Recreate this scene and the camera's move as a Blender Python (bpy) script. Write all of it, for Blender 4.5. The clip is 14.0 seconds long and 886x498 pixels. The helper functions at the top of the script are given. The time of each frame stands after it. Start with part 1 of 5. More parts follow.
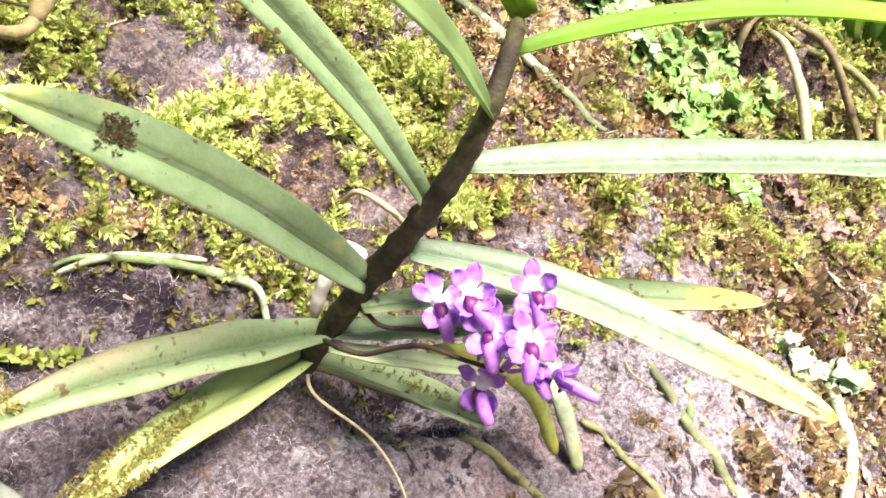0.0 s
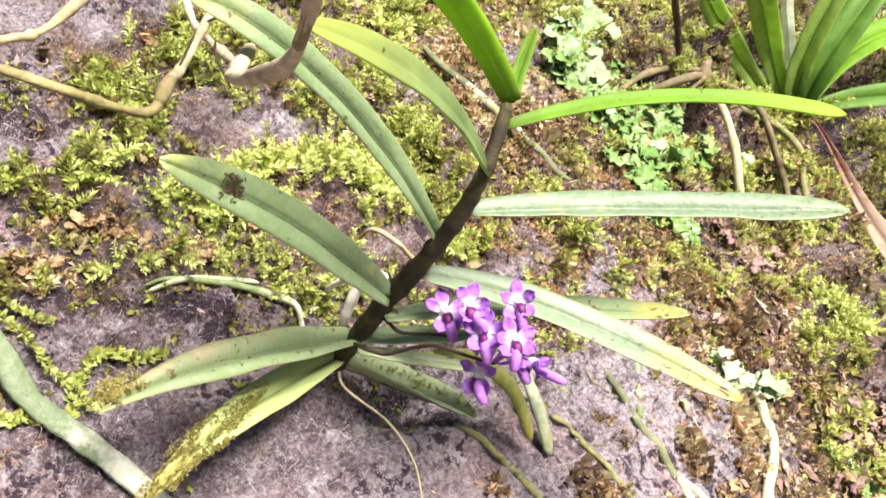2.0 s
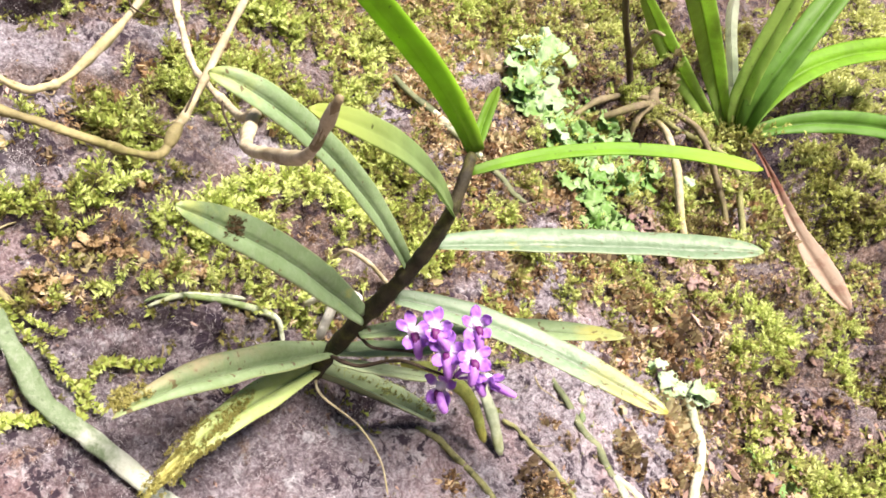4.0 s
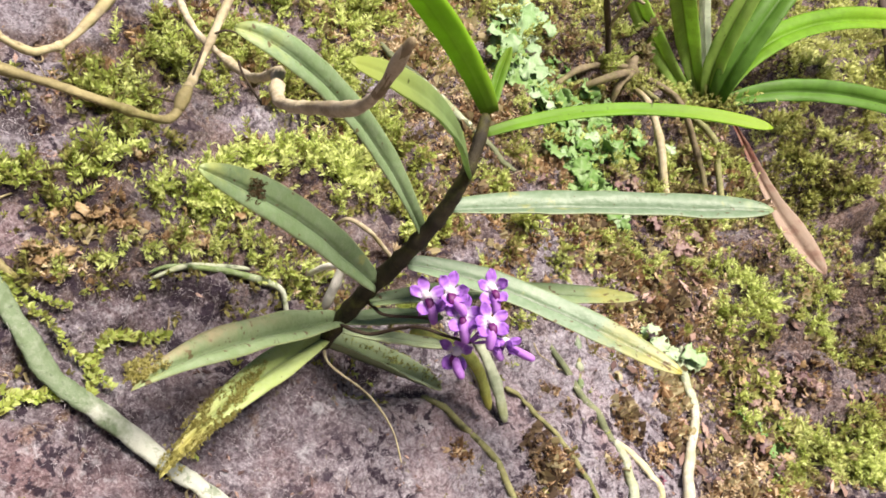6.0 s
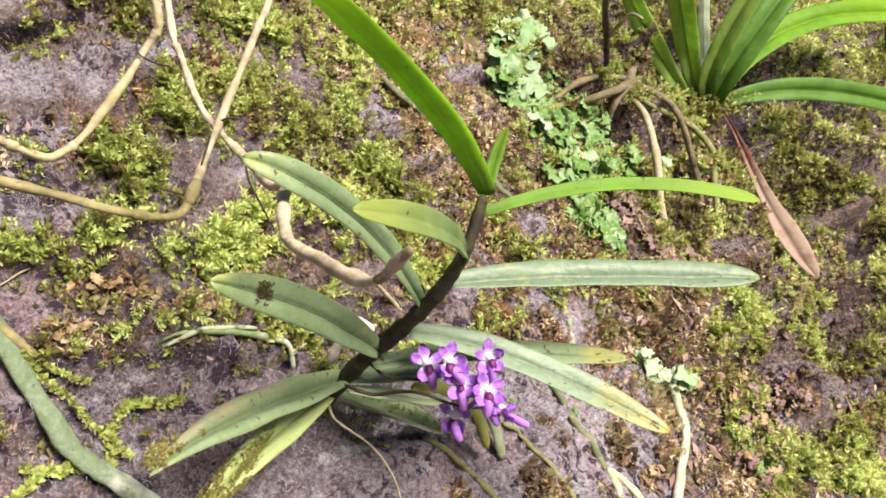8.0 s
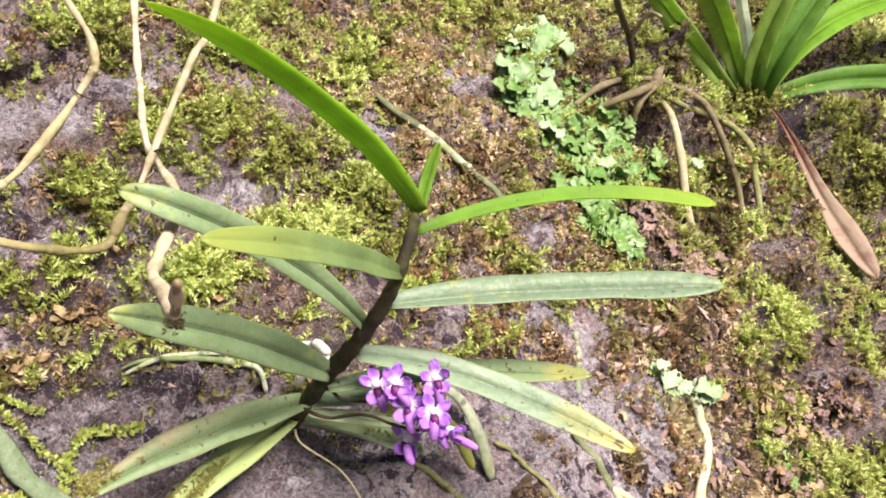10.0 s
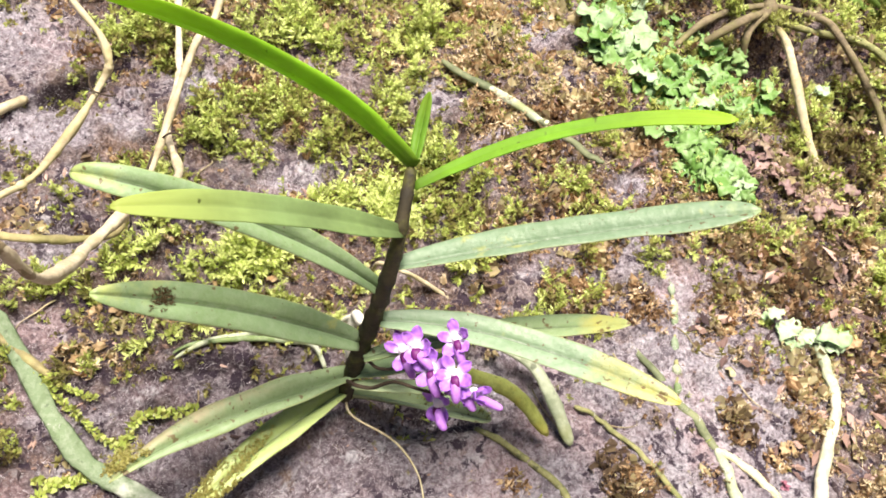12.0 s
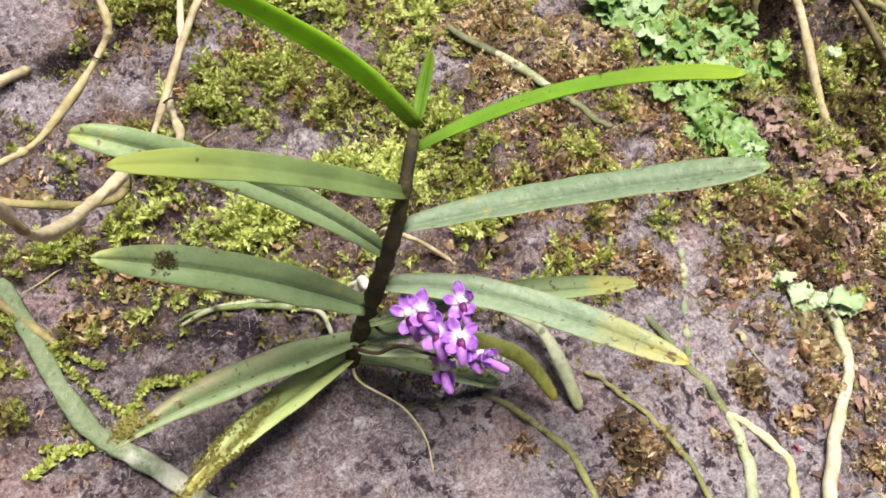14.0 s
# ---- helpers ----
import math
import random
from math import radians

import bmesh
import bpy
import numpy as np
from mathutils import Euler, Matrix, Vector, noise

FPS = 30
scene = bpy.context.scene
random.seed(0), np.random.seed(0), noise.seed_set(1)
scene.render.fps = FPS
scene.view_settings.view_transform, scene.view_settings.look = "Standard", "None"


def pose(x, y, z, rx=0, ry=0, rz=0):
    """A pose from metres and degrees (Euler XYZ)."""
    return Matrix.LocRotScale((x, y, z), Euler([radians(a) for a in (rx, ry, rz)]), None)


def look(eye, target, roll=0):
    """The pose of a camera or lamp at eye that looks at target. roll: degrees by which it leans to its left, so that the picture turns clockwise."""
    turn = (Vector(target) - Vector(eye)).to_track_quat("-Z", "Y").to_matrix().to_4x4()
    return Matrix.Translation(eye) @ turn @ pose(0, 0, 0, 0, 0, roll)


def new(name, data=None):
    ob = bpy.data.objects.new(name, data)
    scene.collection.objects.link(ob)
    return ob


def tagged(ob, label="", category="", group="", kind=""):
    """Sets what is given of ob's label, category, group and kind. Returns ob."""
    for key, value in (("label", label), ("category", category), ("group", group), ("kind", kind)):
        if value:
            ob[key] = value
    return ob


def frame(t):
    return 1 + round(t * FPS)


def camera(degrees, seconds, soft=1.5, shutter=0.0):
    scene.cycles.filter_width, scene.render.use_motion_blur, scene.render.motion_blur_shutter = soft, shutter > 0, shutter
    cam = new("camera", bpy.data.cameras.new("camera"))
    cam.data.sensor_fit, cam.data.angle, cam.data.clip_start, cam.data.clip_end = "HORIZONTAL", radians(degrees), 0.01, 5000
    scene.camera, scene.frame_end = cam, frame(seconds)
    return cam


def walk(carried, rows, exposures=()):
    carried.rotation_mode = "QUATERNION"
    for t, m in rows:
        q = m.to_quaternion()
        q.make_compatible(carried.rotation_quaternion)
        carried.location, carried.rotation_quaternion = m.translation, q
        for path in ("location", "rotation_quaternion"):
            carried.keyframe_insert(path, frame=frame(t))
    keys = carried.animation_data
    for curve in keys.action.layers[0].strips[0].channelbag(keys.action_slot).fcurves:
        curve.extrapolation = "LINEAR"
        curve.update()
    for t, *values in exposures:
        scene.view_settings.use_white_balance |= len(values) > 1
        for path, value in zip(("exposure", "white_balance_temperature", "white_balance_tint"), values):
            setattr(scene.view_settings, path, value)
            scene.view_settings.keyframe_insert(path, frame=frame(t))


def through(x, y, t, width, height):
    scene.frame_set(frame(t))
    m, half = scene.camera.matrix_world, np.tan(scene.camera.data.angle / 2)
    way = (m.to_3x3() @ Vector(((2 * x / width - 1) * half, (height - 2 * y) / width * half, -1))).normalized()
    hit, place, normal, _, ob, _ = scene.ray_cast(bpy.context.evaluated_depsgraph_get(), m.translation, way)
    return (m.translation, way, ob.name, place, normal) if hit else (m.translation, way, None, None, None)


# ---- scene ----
# ---- camera: seconds, eye, yaw, pitch, roll ----
cam = camera(49.5, 14.0, 1.7)
ROWS = [
    (0, 0.00000, 0.00000, 1.30000, 0.000, -11.999, 0.000),
    (0.5, -0.00069, -0.01275, 1.30101, -0.954, -10.932, 0.049),
    (1, -0.00351, -0.02829, 1.30445, -1.324, -10.594, 0.294),
    (1.5, -0.00586, -0.03641, 1.30244, -1.759, -10.004, 0.597),
    (2, -0.00754, -0.04236, 1.30590, -2.170, -9.595, 0.575),
    (2.5, -0.00839, -0.05776, 1.31438, -3.133, -9.615, 1.244),
    (4.8, -0.01829, -0.06488, 1.31796, -5.466, -10.812, 2.164),
    (5, -0.02089, -0.06410, 1.31704, -5.977, -10.950, 1.769),
    (5.5, -0.02283, -0.06163, 1.31497, -7.561, -10.998, 2.021),
    (6, -0.02391, -0.06137, 1.31345, -7.986, -11.221, 1.972),
    (6.5, -0.02656, -0.06271, 1.31490, -8.793, -11.757, 2.693),
    (7, -0.02851, -0.06409, 1.32124, -9.386, -12.325, 2.651),
    (7.5, -0.02739, -0.06466, 1.33140, -9.554, -13.501, 2.517),
    (8, -0.02442, -0.06372, 1.34150, -7.953, -14.740, 1.810),
    (8.2, -0.02302, -0.06322, 1.34581, -7.253, -15.025, 1.503),
    (10.3, 0.02067, -0.06153, 1.33960, 1.410, -13.962, -3.703),
    (10.5, 0.02554, -0.05851, 1.33672, 2.762, -14.381, -4.675),
    (11, 0.03891, -0.05439, 1.33135, 6.479, -14.590, -6.876),
    (11.5, 0.04667, -0.05005, 1.32733, 10.324, -14.022, -9.344),
    (12, 0.05422, -0.05168, 1.32809, 13.484, -13.008, -11.265),
    (12.5, 0.05666, -0.05292, 1.32890, 14.779, -13.297, -11.733),
    (13, 0.05755, -0.05212, 1.32817, 15.310, -13.632, -11.985),
    (13.5, 0.05664, -0.05342, 1.32788, 15.187, -13.965, -12.013),
    (14, 0.05485, -0.05039, 1.32434, 14.532, -14.124, -12.233),
]
walk(cam, [(t, pose(x, y, z, 90 + pitch, 0, yaw) @ pose(0, 0, 0, 0, 0, roll)) for t, x, y, z, yaw, pitch, roll in ROWS],
     [(t, stops, 6800, 15 if t < 11.8 else 12) for t, stops in ((0.0, 1.82), (0.5, 1.68), (1.5, 1.48), (2.5, 1.48), (5.0, 1.33), (5.5, 1.22), (6.0, 1.0), (6.5, 0.95), (8.0, 0.98), (10.5, 1.08), (11.0, 1.06), (11.5, 1.04), (12.0, 1.33), (12.5, 1.48), (13.0, 1.48), (13.5, 1.38), (14.0, 0.84))])

# ---- world, sun, exposure ----
world = bpy.data.worlds.new("sky")
scene.world = world
world.use_nodes = True
wn = world.node_tree.nodes
sky = wn.new("ShaderNodeTexSky")
sky.sky_type, sky.sun_disc = "NISHITA", False
sky.sun_elevation, sky.sun_rotation = radians(50), radians(144)
wn["Background"].inputs["Strength"].default_value = 0.032
world.node_tree.links.new(sky.outputs[0], wn["Background"].inputs["Color"])
sun = new("sun", bpy.data.lights.new("sun", "SUN"))
sun.data.energy, sun.data.angle, sun.data.color = 5.3, radians(28), (1.0, 0.94, 0.85)
sun.matrix_basis = look((1.14, -1.36, 3.55), (0.0, 0.2, 1.26))

# ---- small mathematics ----
BASE = np.array([0.0, 0.0, 1.26])
ORG = np.array([0.02, 0.19794, 1.26])
AU = np.array([0.7744, 0.6327, 0.0])
AV = np.array([-0.4027, 0.4929, 0.7713])
AN = np.array([0.4880, -0.5973, 0.6365])
rng = np.random.default_rng(7)


def mm(*p):
    """A place in the world from millimetres round the plant."""
    return BASE + np.array(p, float) / 1000


def hashed(i, j, seed):
    n = (i.astype(np.int64) * 374761393 + j.astype(np.int64) * 668265263 + seed * 1442695041) & 0x7FFFFFFF
    n = ((n ^ (n >> 13)) * 1274126177) & 0x7FFFFFFF
    n = ((n ^ (n >> 16)) * 974711) & 0x7FFFFFFF
    return ((n ^ (n >> 11)) & 0xFFFF) / 65535.0


def vnoise(x, y, seed=0):
    x, y = np.asarray(x, float), np.asarray(y, float)
    i, j = np.floor(x), np.floor(y)
    f, g = x - i, y - j
    f, g = f * f * (3 - 2 * f), g * g * (3 - 2 * g)
    a, b = hashed(i, j, seed), hashed(i + 1, j, seed)
    c, d = hashed(i, j + 1, seed), hashed(i + 1, j + 1, seed)
    return (a * (1 - f) + b * f) * (1 - g) + (c * (1 - f) + d * f) * g


def fbm(x, y, seed=0, octaves=4):
    """Soft noise, about -1 to 1."""
    total, amp, s = 0.0, 0.5, 0.0
    for k in range(octaves):
        total = total + amp * (vnoise(x * 2**k, y * 2**k, seed + 17 * k) * 2 - 1)
        s, amp = s + amp, amp * 0.55
    return total / s * 1.4


def blob(u, v, cu, cv, ru, rv, turn=0.0):
    """A soft spot on the bark, 1 in its middle; millimetres."""
    c, s = math.cos(radians(turn)), math.sin(radians(turn))
    a, b = (u * 1000 - cu), (v * 1000 - cv)
    return np.exp(-(((a * c + b * s) / ru) ** 2 + ((b * c - a * s) / rv) ** 2))


# ---- the bark's form and what grows where, in millimetres along (u) and up (v) the trunk ----
GREEN = [(24, 84, 22, 13), (-72, 22, 16, 13), (-95, 12, 14, 7), (-62, 66, 18, 10), (-88, 50, 14, 14), (-30, 28, 14, 14), (-10, 30, 14, 16),
         (-60, 0, 16, 5), (-20, 60, 20, 12), (-85, 80, 14, 12), (-45, 95, 22, 10), (-8, 12, 12, 8), (-104, 34, 8, 9),
         (-70, 108, 14, 8), (30, 6, 10, 7), (80, -22, 22, 13), (106, -36, 20, 14), (99, -44, 10, 8), (123, -98, 12, 9), (140, -36, 12, 9), (153, -66, 10, 7), (-86, 11, 15, 5), (-58, -17, 5, 3), (-32, -13, 6, 4), (-118, 10, 5, 4), (110, -44, 14, 12), (165, -42, 14, 11), (162, -64, 14, 9), (114, -92, 14, 9), (136, -113, 14, 9),
         (-116, 34, 9, 5), (-114, 16, 6, 6), (-102, 14, 10, 5), (-20, 4, 6, 7), (-30, 44, 9, 6), (79, -72, 8, 6), (62, -81, 6, 5), (91, -35, 9, 6), (82, -98, 9, 6)]
FINE = [(105, 40, 26, 26), (120, 5, 30, 20), (150, 60, 40, 40), (170, -20, 50, 26), (140, -92, 36, 20), (240, 20, 70, 50),
        (200, -70, 60, 34), (330, 60, 110, 70), (320, -60, 110, 60), (480, 80, 140, 120), (120, 90, 40, 26), (95, -60, 12, 16), (110, -88, 18, 10), (140, -35, 14, 14), (152, -66, 14, 10), (123, -98, 12, 10), (110, -44, 14, 12), (167, -42, 16, 12), (163, -64, 15, 10), (114, -92, 15, 9), (135, -115, 15, 10)]
BROWN = [(20, 78, 26, 18), (36, 45, 16, 14), (20, 22, 16, 10), (48, 0, 16, 14), (5, 98, 30, 16), (66, -14, 14, 10), (-8, -62, 9, 6),
         (26, -56, 8, 6), (46, -60, 16, 10), (88, -72, 20, 16), (4, -10, 12, 7), (-45, 80, 14, 8), (-25, 108, 24, 10), (60, 104, 26, 14),
         (40, -30, 9, 5), (78, -96, 20, 12), (52, -6, 12, 6), (-52, -3, 6, 4), (30, 88, 20, 10), (14, 50, 12, 9)]
LUSH = [(-58, -17, 4, 2.5), (-32, -13, 5, 3), (-24, -22, 3, 2), (-86, 10, 14, 4), (-72, 23, 15, 12), (-104, 34, 7, 5), (-118, 10, 4, 3), (-100, 10, 5, 4), (-30, 30, 10, 12), (110, -44, 12, 10), (114, -93, 13, 9), (136, -112, 13, 9), (165, -42, 12, 10), (161, -64, 13, 9), (94, -104, 10, 7)]
BARE = [(-52, 46, 9, 5), (-105, 112, 18, 16), (-112, 84, 12, 9), (-104, -18, 30, 13), (-70, -32, 34, 16), (-40, -46, 30, 18),
        (22, -40, 15, 20), (39, -53, 11, 16), (2, -34, 16, 9), (32, 0, 5, 7), (56, 22, 6, 10), (-2, 62, 8, 7), (-66, 84, 8, 5), (0, -80, 40, 14), (46, 78, 7, 5), (22, 44, 6, 6), (-34, 84, 7, 5), (40, 14, 6, 5), (30, -20, 12, 6), (96, 20, 6, 8), (-96, -5, 24, 8), (-80, -8, 14, 7), (-112, -4, 9, 7), (-112, 44, 9, 7),
        (31, -47, 9, 12), (5, -56, 8, 7), (23, -7, 5, 7), (9, -8, 5, 3.5), (-4, -2, 5, 3), (-125, 6, 8, 9), (-118, -3, 8, 5), (-124, 22, 6, 6), (-88, 78, 7, 6), (-103, 78, 9, 7), (-102, 62, 7, 5), (30, 1, 4, 7), (10, 40, 7, 6), (33, 59, 7, 6), (-18, -21, 7, 4)]


CRUST = [(-37, -49, 4, 4), (-11, -57, 5.5, 4.5), (7, -50, 4, 3), (38, -34, 6, 3), (43, -46, 5, 6), (56, -56, 8, 6), (35, -71, 7, 4), (20, -24, 6, 3), (48, -28, 7, 5),
         (26, -62, 4, 4), (4, -42, 5, 2.5), (10, -70, 3, 3), (68, -34, 8, 5), (-22, -66, 5, 3), (-30, -70, 4, 3), (62, -46, 8, 4),
         (-90, 13, 9, 2.5), (-106, 22, 9, 2.5), (-119, 15, 6, 2.5), (30, 60, 9, 6), (44, 34, 8, 6), (12, 34, 8, 5), (58, 60, 8, 6),
         (0, -9, 6, 3), (53, 27, 8, 6), (40, -43, 5, 4), (41, -27, 6, 4), (-9, 8, 6, 4), (14, 52, 9, 5), (-40, 71, 6, 4), (16, -3, 6, 3), (10, -68, 4, 4)]
CRUST += [(rng.uniform(46, 92), rng.uniform(-96, -52), rng.uniform(5, 10), rng.uniform(4, 8)) for _ in range(14)]
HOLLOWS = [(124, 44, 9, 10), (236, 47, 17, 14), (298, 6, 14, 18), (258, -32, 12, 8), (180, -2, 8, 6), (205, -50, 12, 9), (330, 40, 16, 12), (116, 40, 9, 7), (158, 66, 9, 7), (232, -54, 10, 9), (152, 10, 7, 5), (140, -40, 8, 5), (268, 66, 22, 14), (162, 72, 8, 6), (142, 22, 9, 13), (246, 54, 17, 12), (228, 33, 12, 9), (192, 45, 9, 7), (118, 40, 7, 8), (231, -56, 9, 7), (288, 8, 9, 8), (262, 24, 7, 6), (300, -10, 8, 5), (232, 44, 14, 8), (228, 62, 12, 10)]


def spots(u, v, which):
    total = 0.0
    for s in which:
        total = np.maximum(total, blob(u, v, *s))
    return total


def swell(u, v):
    """The trunk's broad curve: nearly flat where the plants grow, rounding off far to the sides."""
    a, b = np.clip(u, -0.2, 0.2), np.clip(v, -0.14, 0.14)
    w = 0.0008 + 0.0015 * a - 0.0035 * b - 0.0343 * a * a - 0.2509 * a * b - 0.4924 * b * b
    e = np.clip(np.abs(u - 0.25) - 0.45, 0, 0.4499)
    return w - (0.45 - np.sqrt(0.45**2 - e * e))


def upslope(u, v):
    """1 where moss and rotting bark cover the trunk, 0 on the barer bark below."""
    return np.clip((v * 1000 + 13 + 0.12 * (u * 1000 + 130) + 12 * np.clip(u * 100 + 1, 0, 1) + 9 * fbm(u * 60, v * 60, 19, 2)) / 12, 0, 1)


def relief(u, v):
    """Lumps, furrows and hollows of the bark."""
    near = np.clip(1.2 - np.abs(u - 0.15) / 0.9, 0.2, 1)
    w = 0.0021 * fbm(u * 55, v * 70, 3, 3) + 0.0020 * fbm(u * 190 + v * 60, v * 260, 5, 3)
    w = w - 0.0016 * np.clip(0.35 - np.abs(fbm(u * 90 + v * 70, v * 60 - u * 30, 13, 3)), 0, 1) * (0.4 + upslope(u, v))
    w = w + 0.0009 * np.abs(fbm(u * 520, v * 560, 9, 2)) + upslope(u, v) * (0.0012 * np.abs(fbm(u * 300, v * 300, 15, 2)) + 0.0026 * np.abs(fbm(u * 95, v * 95, 33, 2))) - 0.0032 * upslope(u, v) * np.clip(1 - 1.3 * spots(u, v, BARE), 0, 1) * np.clip(fbm(u * 130, v * 150, 29, 3) - 0.1, 0, 1)
    calm = 1 - 0.85 * blob(u, v, 205, 6, 34, 36)
    w = w + calm * 0.015 * fbm(u * 34, v * 44, 21, 3) * np.clip((u - 0.06) / 0.12, 0, 1)
    w = w + calm * 0.0062 * fbm(u * 120, v * 130, 25, 2) * np.clip((u - 0.06) / 0.06, 0, 1)
    w = w + 0.0016 * np.clip(spots(u, v, GREEN) - 0.5 * spots(u, v, BARE), 0, 1)
    w = w - 0.034 * spots(u, v, HOLLOWS)
    w = w - 0.010 * blob(u, v, -47, -26, 14, 6) - 0.008 * blob(u, v, -96, 91.5, 14, 2.2, 15) + 0.003 * blob(u, v, -97, 96, 14, 3, 15) - 0.004 * blob(u, v, -85, -6, 30, 3.5) + 0.003 * blob(u, v, -85, 3, 30, 5)
    w = w - 0.020 * blob(u, v, 216, 0, 26, 36) - 0.009 * blob(u, v, 214, 56, 18, 14) - 0.021 * blob(u, v, 190, 77, 18, 13) - 0.016 * blob(u, v, 225, 20, 14, 12) - 0.007 * blob(u, v, 156, -3, 7, 6) - 0.016 * blob(u, v, 184, -28, 20, 16)
    return w * near


def bark(u, v, lift=0.0):
    """Places on the bark, u and v in metres."""
    u, v = np.asarray(u, float), np.asarray(v, float)
    w = swell(u, v) + relief(u, v) + lift
    return ORG + u[..., None] * AU + v[..., None] * AV + w[..., None] * AN


# ---- building helpers ----
HOME = {}


def finish(mesh, material, smooth=True):
    mesh.materials.append(material)
    if smooth:
        mesh.polygons.foreach_set("use_smooth", np.ones(len(mesh.polygons), bool))
    mesh.update()
    return mesh


def mesh_of(name, verts, faces, material, smooth=True, values=None):
    me = bpy.data.meshes.new(name)
    me.from_pydata([tuple(v) for v in verts], [], [tuple(f) for f in faces])
    for key, val in (values or {}).items():
        me.attributes.new(key, "FLOAT", "POINT").data.foreach_set("value", np.asarray(val, np.float32))
    return finish(me, material, smooth)


def quads_mesh(name, verts, material, values=None, smooth=False):
    """A mesh of loose four-cornered blades: verts is (n, 4, 3)."""
    n = len(verts)
    me = bpy.data.meshes.new(name)
    me.vertices.add(4 * n)
    me.vertices.foreach_set("co", np.asarray(verts, np.float32).ravel())
    me.loops.add(4 * n)
    me.loops.foreach_set("vertex_index", np.arange(4 * n, dtype=np.int32))
    me.polygons.add(n)
    me.polygons.foreach_set("loop_start", np.arange(0, 4 * n, 4, dtype=np.int32))
    me.update(calc_edges=True)
    for key, val in (values or {}).items():
        me.attributes.new(key, "FLOAT", "POINT").data.foreach_set("value", np.repeat(np.asarray(val, np.float32), 4))
    return finish(me, material, smooth)


def thing(name, at, label, category, group="", kind=""):
    """An Empty that carries the parts of one thing."""
    ob = new(name)
    ob.empty_display_size = 0.01
    ob.location = at
    HOME[ob.name] = np.array(at, float)
    return tagged(ob, label, category, group, kind)


def part(name, shape, parent, label=""):
    """One mesh under a thing or part; shape = (verts in the world, faces, material, values)."""
    verts, faces, material, values = shape
    home = HOME[parent.name]
    ob = new(name, mesh_of(name, np.asarray(verts) - home, faces, material, True, values))
    ob.parent = parent
    HOME[ob.name] = home
    return tagged(ob, label)


def alone(name, shape, label, category, group="", kind=""):
    """A thing of one mesh, with its origin at its first point."""
    verts, faces, material, values = shape
    home = np.asarray(verts)[0]
    ob = new(name, mesh_of(name, np.asarray(verts) - home, faces, material, True, values))
    ob.location = home
    HOME[ob.name] = home
    return tagged(ob, label, category, group, kind)


def bezier(c, n):
    c = np.asarray(c, float)
    s = np.linspace(0, 1, n)[:, None]
    k = len(c) - 1
    return sum(math.comb(k, i) * s**i * (1 - s) ** (k - i) * c[i] for i in range(k + 1))


def smooth_line(points, per=8):
    """A rounded line through the points."""
    p = np.asarray(points, float)
    p = np.vstack([2 * p[0] - p[1], p, 2 * p[-1] - p[-2]])
    out = []
    for a, b, c, d in zip(p[:-3], p[1:-2], p[2:-1], p[3:]):
        for s in np.linspace(0, 1, per, endpoint=False):
            out.append(0.5 * (2 * b + (c - a) * s + (2 * a - 5 * b + 4 * c - d) * s**2 + (3 * b - 3 * c + d - a) * s**3))
    return np.array(out + [p[-2]])


def unit(a):
    a = np.asarray(a, float)
    return a / (np.linalg.norm(a, axis=-1, keepdims=True) + 1e-12)


def frames_along(line, hint):
    t = unit(np.gradient(line, axis=0))
    side = unit(np.cross(t, hint))
    return t, side, unit(np.cross(side, t))


def tube(line, radius, material, sides=9, rough=0.08, flat=1.0, hint=(0.31, -0.47, 0.83), seed=0, rings=0.0, blunt=True):
    """A round, slightly uneven stalk along a line; radius: one number or one for each of several stations."""
    line = np.asarray(line, float)
    n = len(line)
    s = np.linspace(0, 1, n)
    r = np.interp(s, np.linspace(0, 1, len(np.atleast_1d(radius))), np.atleast_1d(radius)) if np.ndim(radius) else np.full(n, radius)
    length = np.r_[0, np.cumsum(np.linalg.norm(np.diff(line, axis=0), axis=1))]
    r = r * (1 + rough * fbm(length * 260 + seed * 3.1, np.full(n, seed * 7.7), seed, 3))
    if rings:
        r = r * (1 + 0.16 * np.clip(np.cos(length / rings * 2 * math.pi) * 2 - 1, 0, 1))
    if blunt:
        r[0] *= 0.55
        r[-1] *= 0.45
    t, side, up = frames_along(line, np.array(hint))
    a = np.linspace(0, 2 * math.pi, sides, endpoint=False)
    wob = 1 + rough * (vnoise(length[:, None] * 400 + 3 * np.cos(a), 3 * np.sin(a) + seed, seed) - 0.5)
    ring = line[:, None] + (np.cos(a) * wob * r[:, None])[..., None] * side[:, None] + (np.sin(a) * flat * wob * r[:, None])[..., None] * up[:, None]
    verts = np.vstack([ring.reshape(-1, 3), line[:1], line[-1:]])
    faces = [(i * sides + k, i * sides + (k + 1) % sides, (i + 1) * sides + (k + 1) % sides, (i + 1) * sides + k) for i in range(n - 1) for k in range(sides)]
    faces += [(n * sides, (k + 1) % sides, k) for k in range(sides)]
    faces += [(n * sides + 1, (n - 1) * sides + k, (n - 1) * sides + (k + 1) % sides) for k in range(sides)]
    return verts, faces, material, {"along": np.r_[np.repeat(s, sides), 0, 1]}


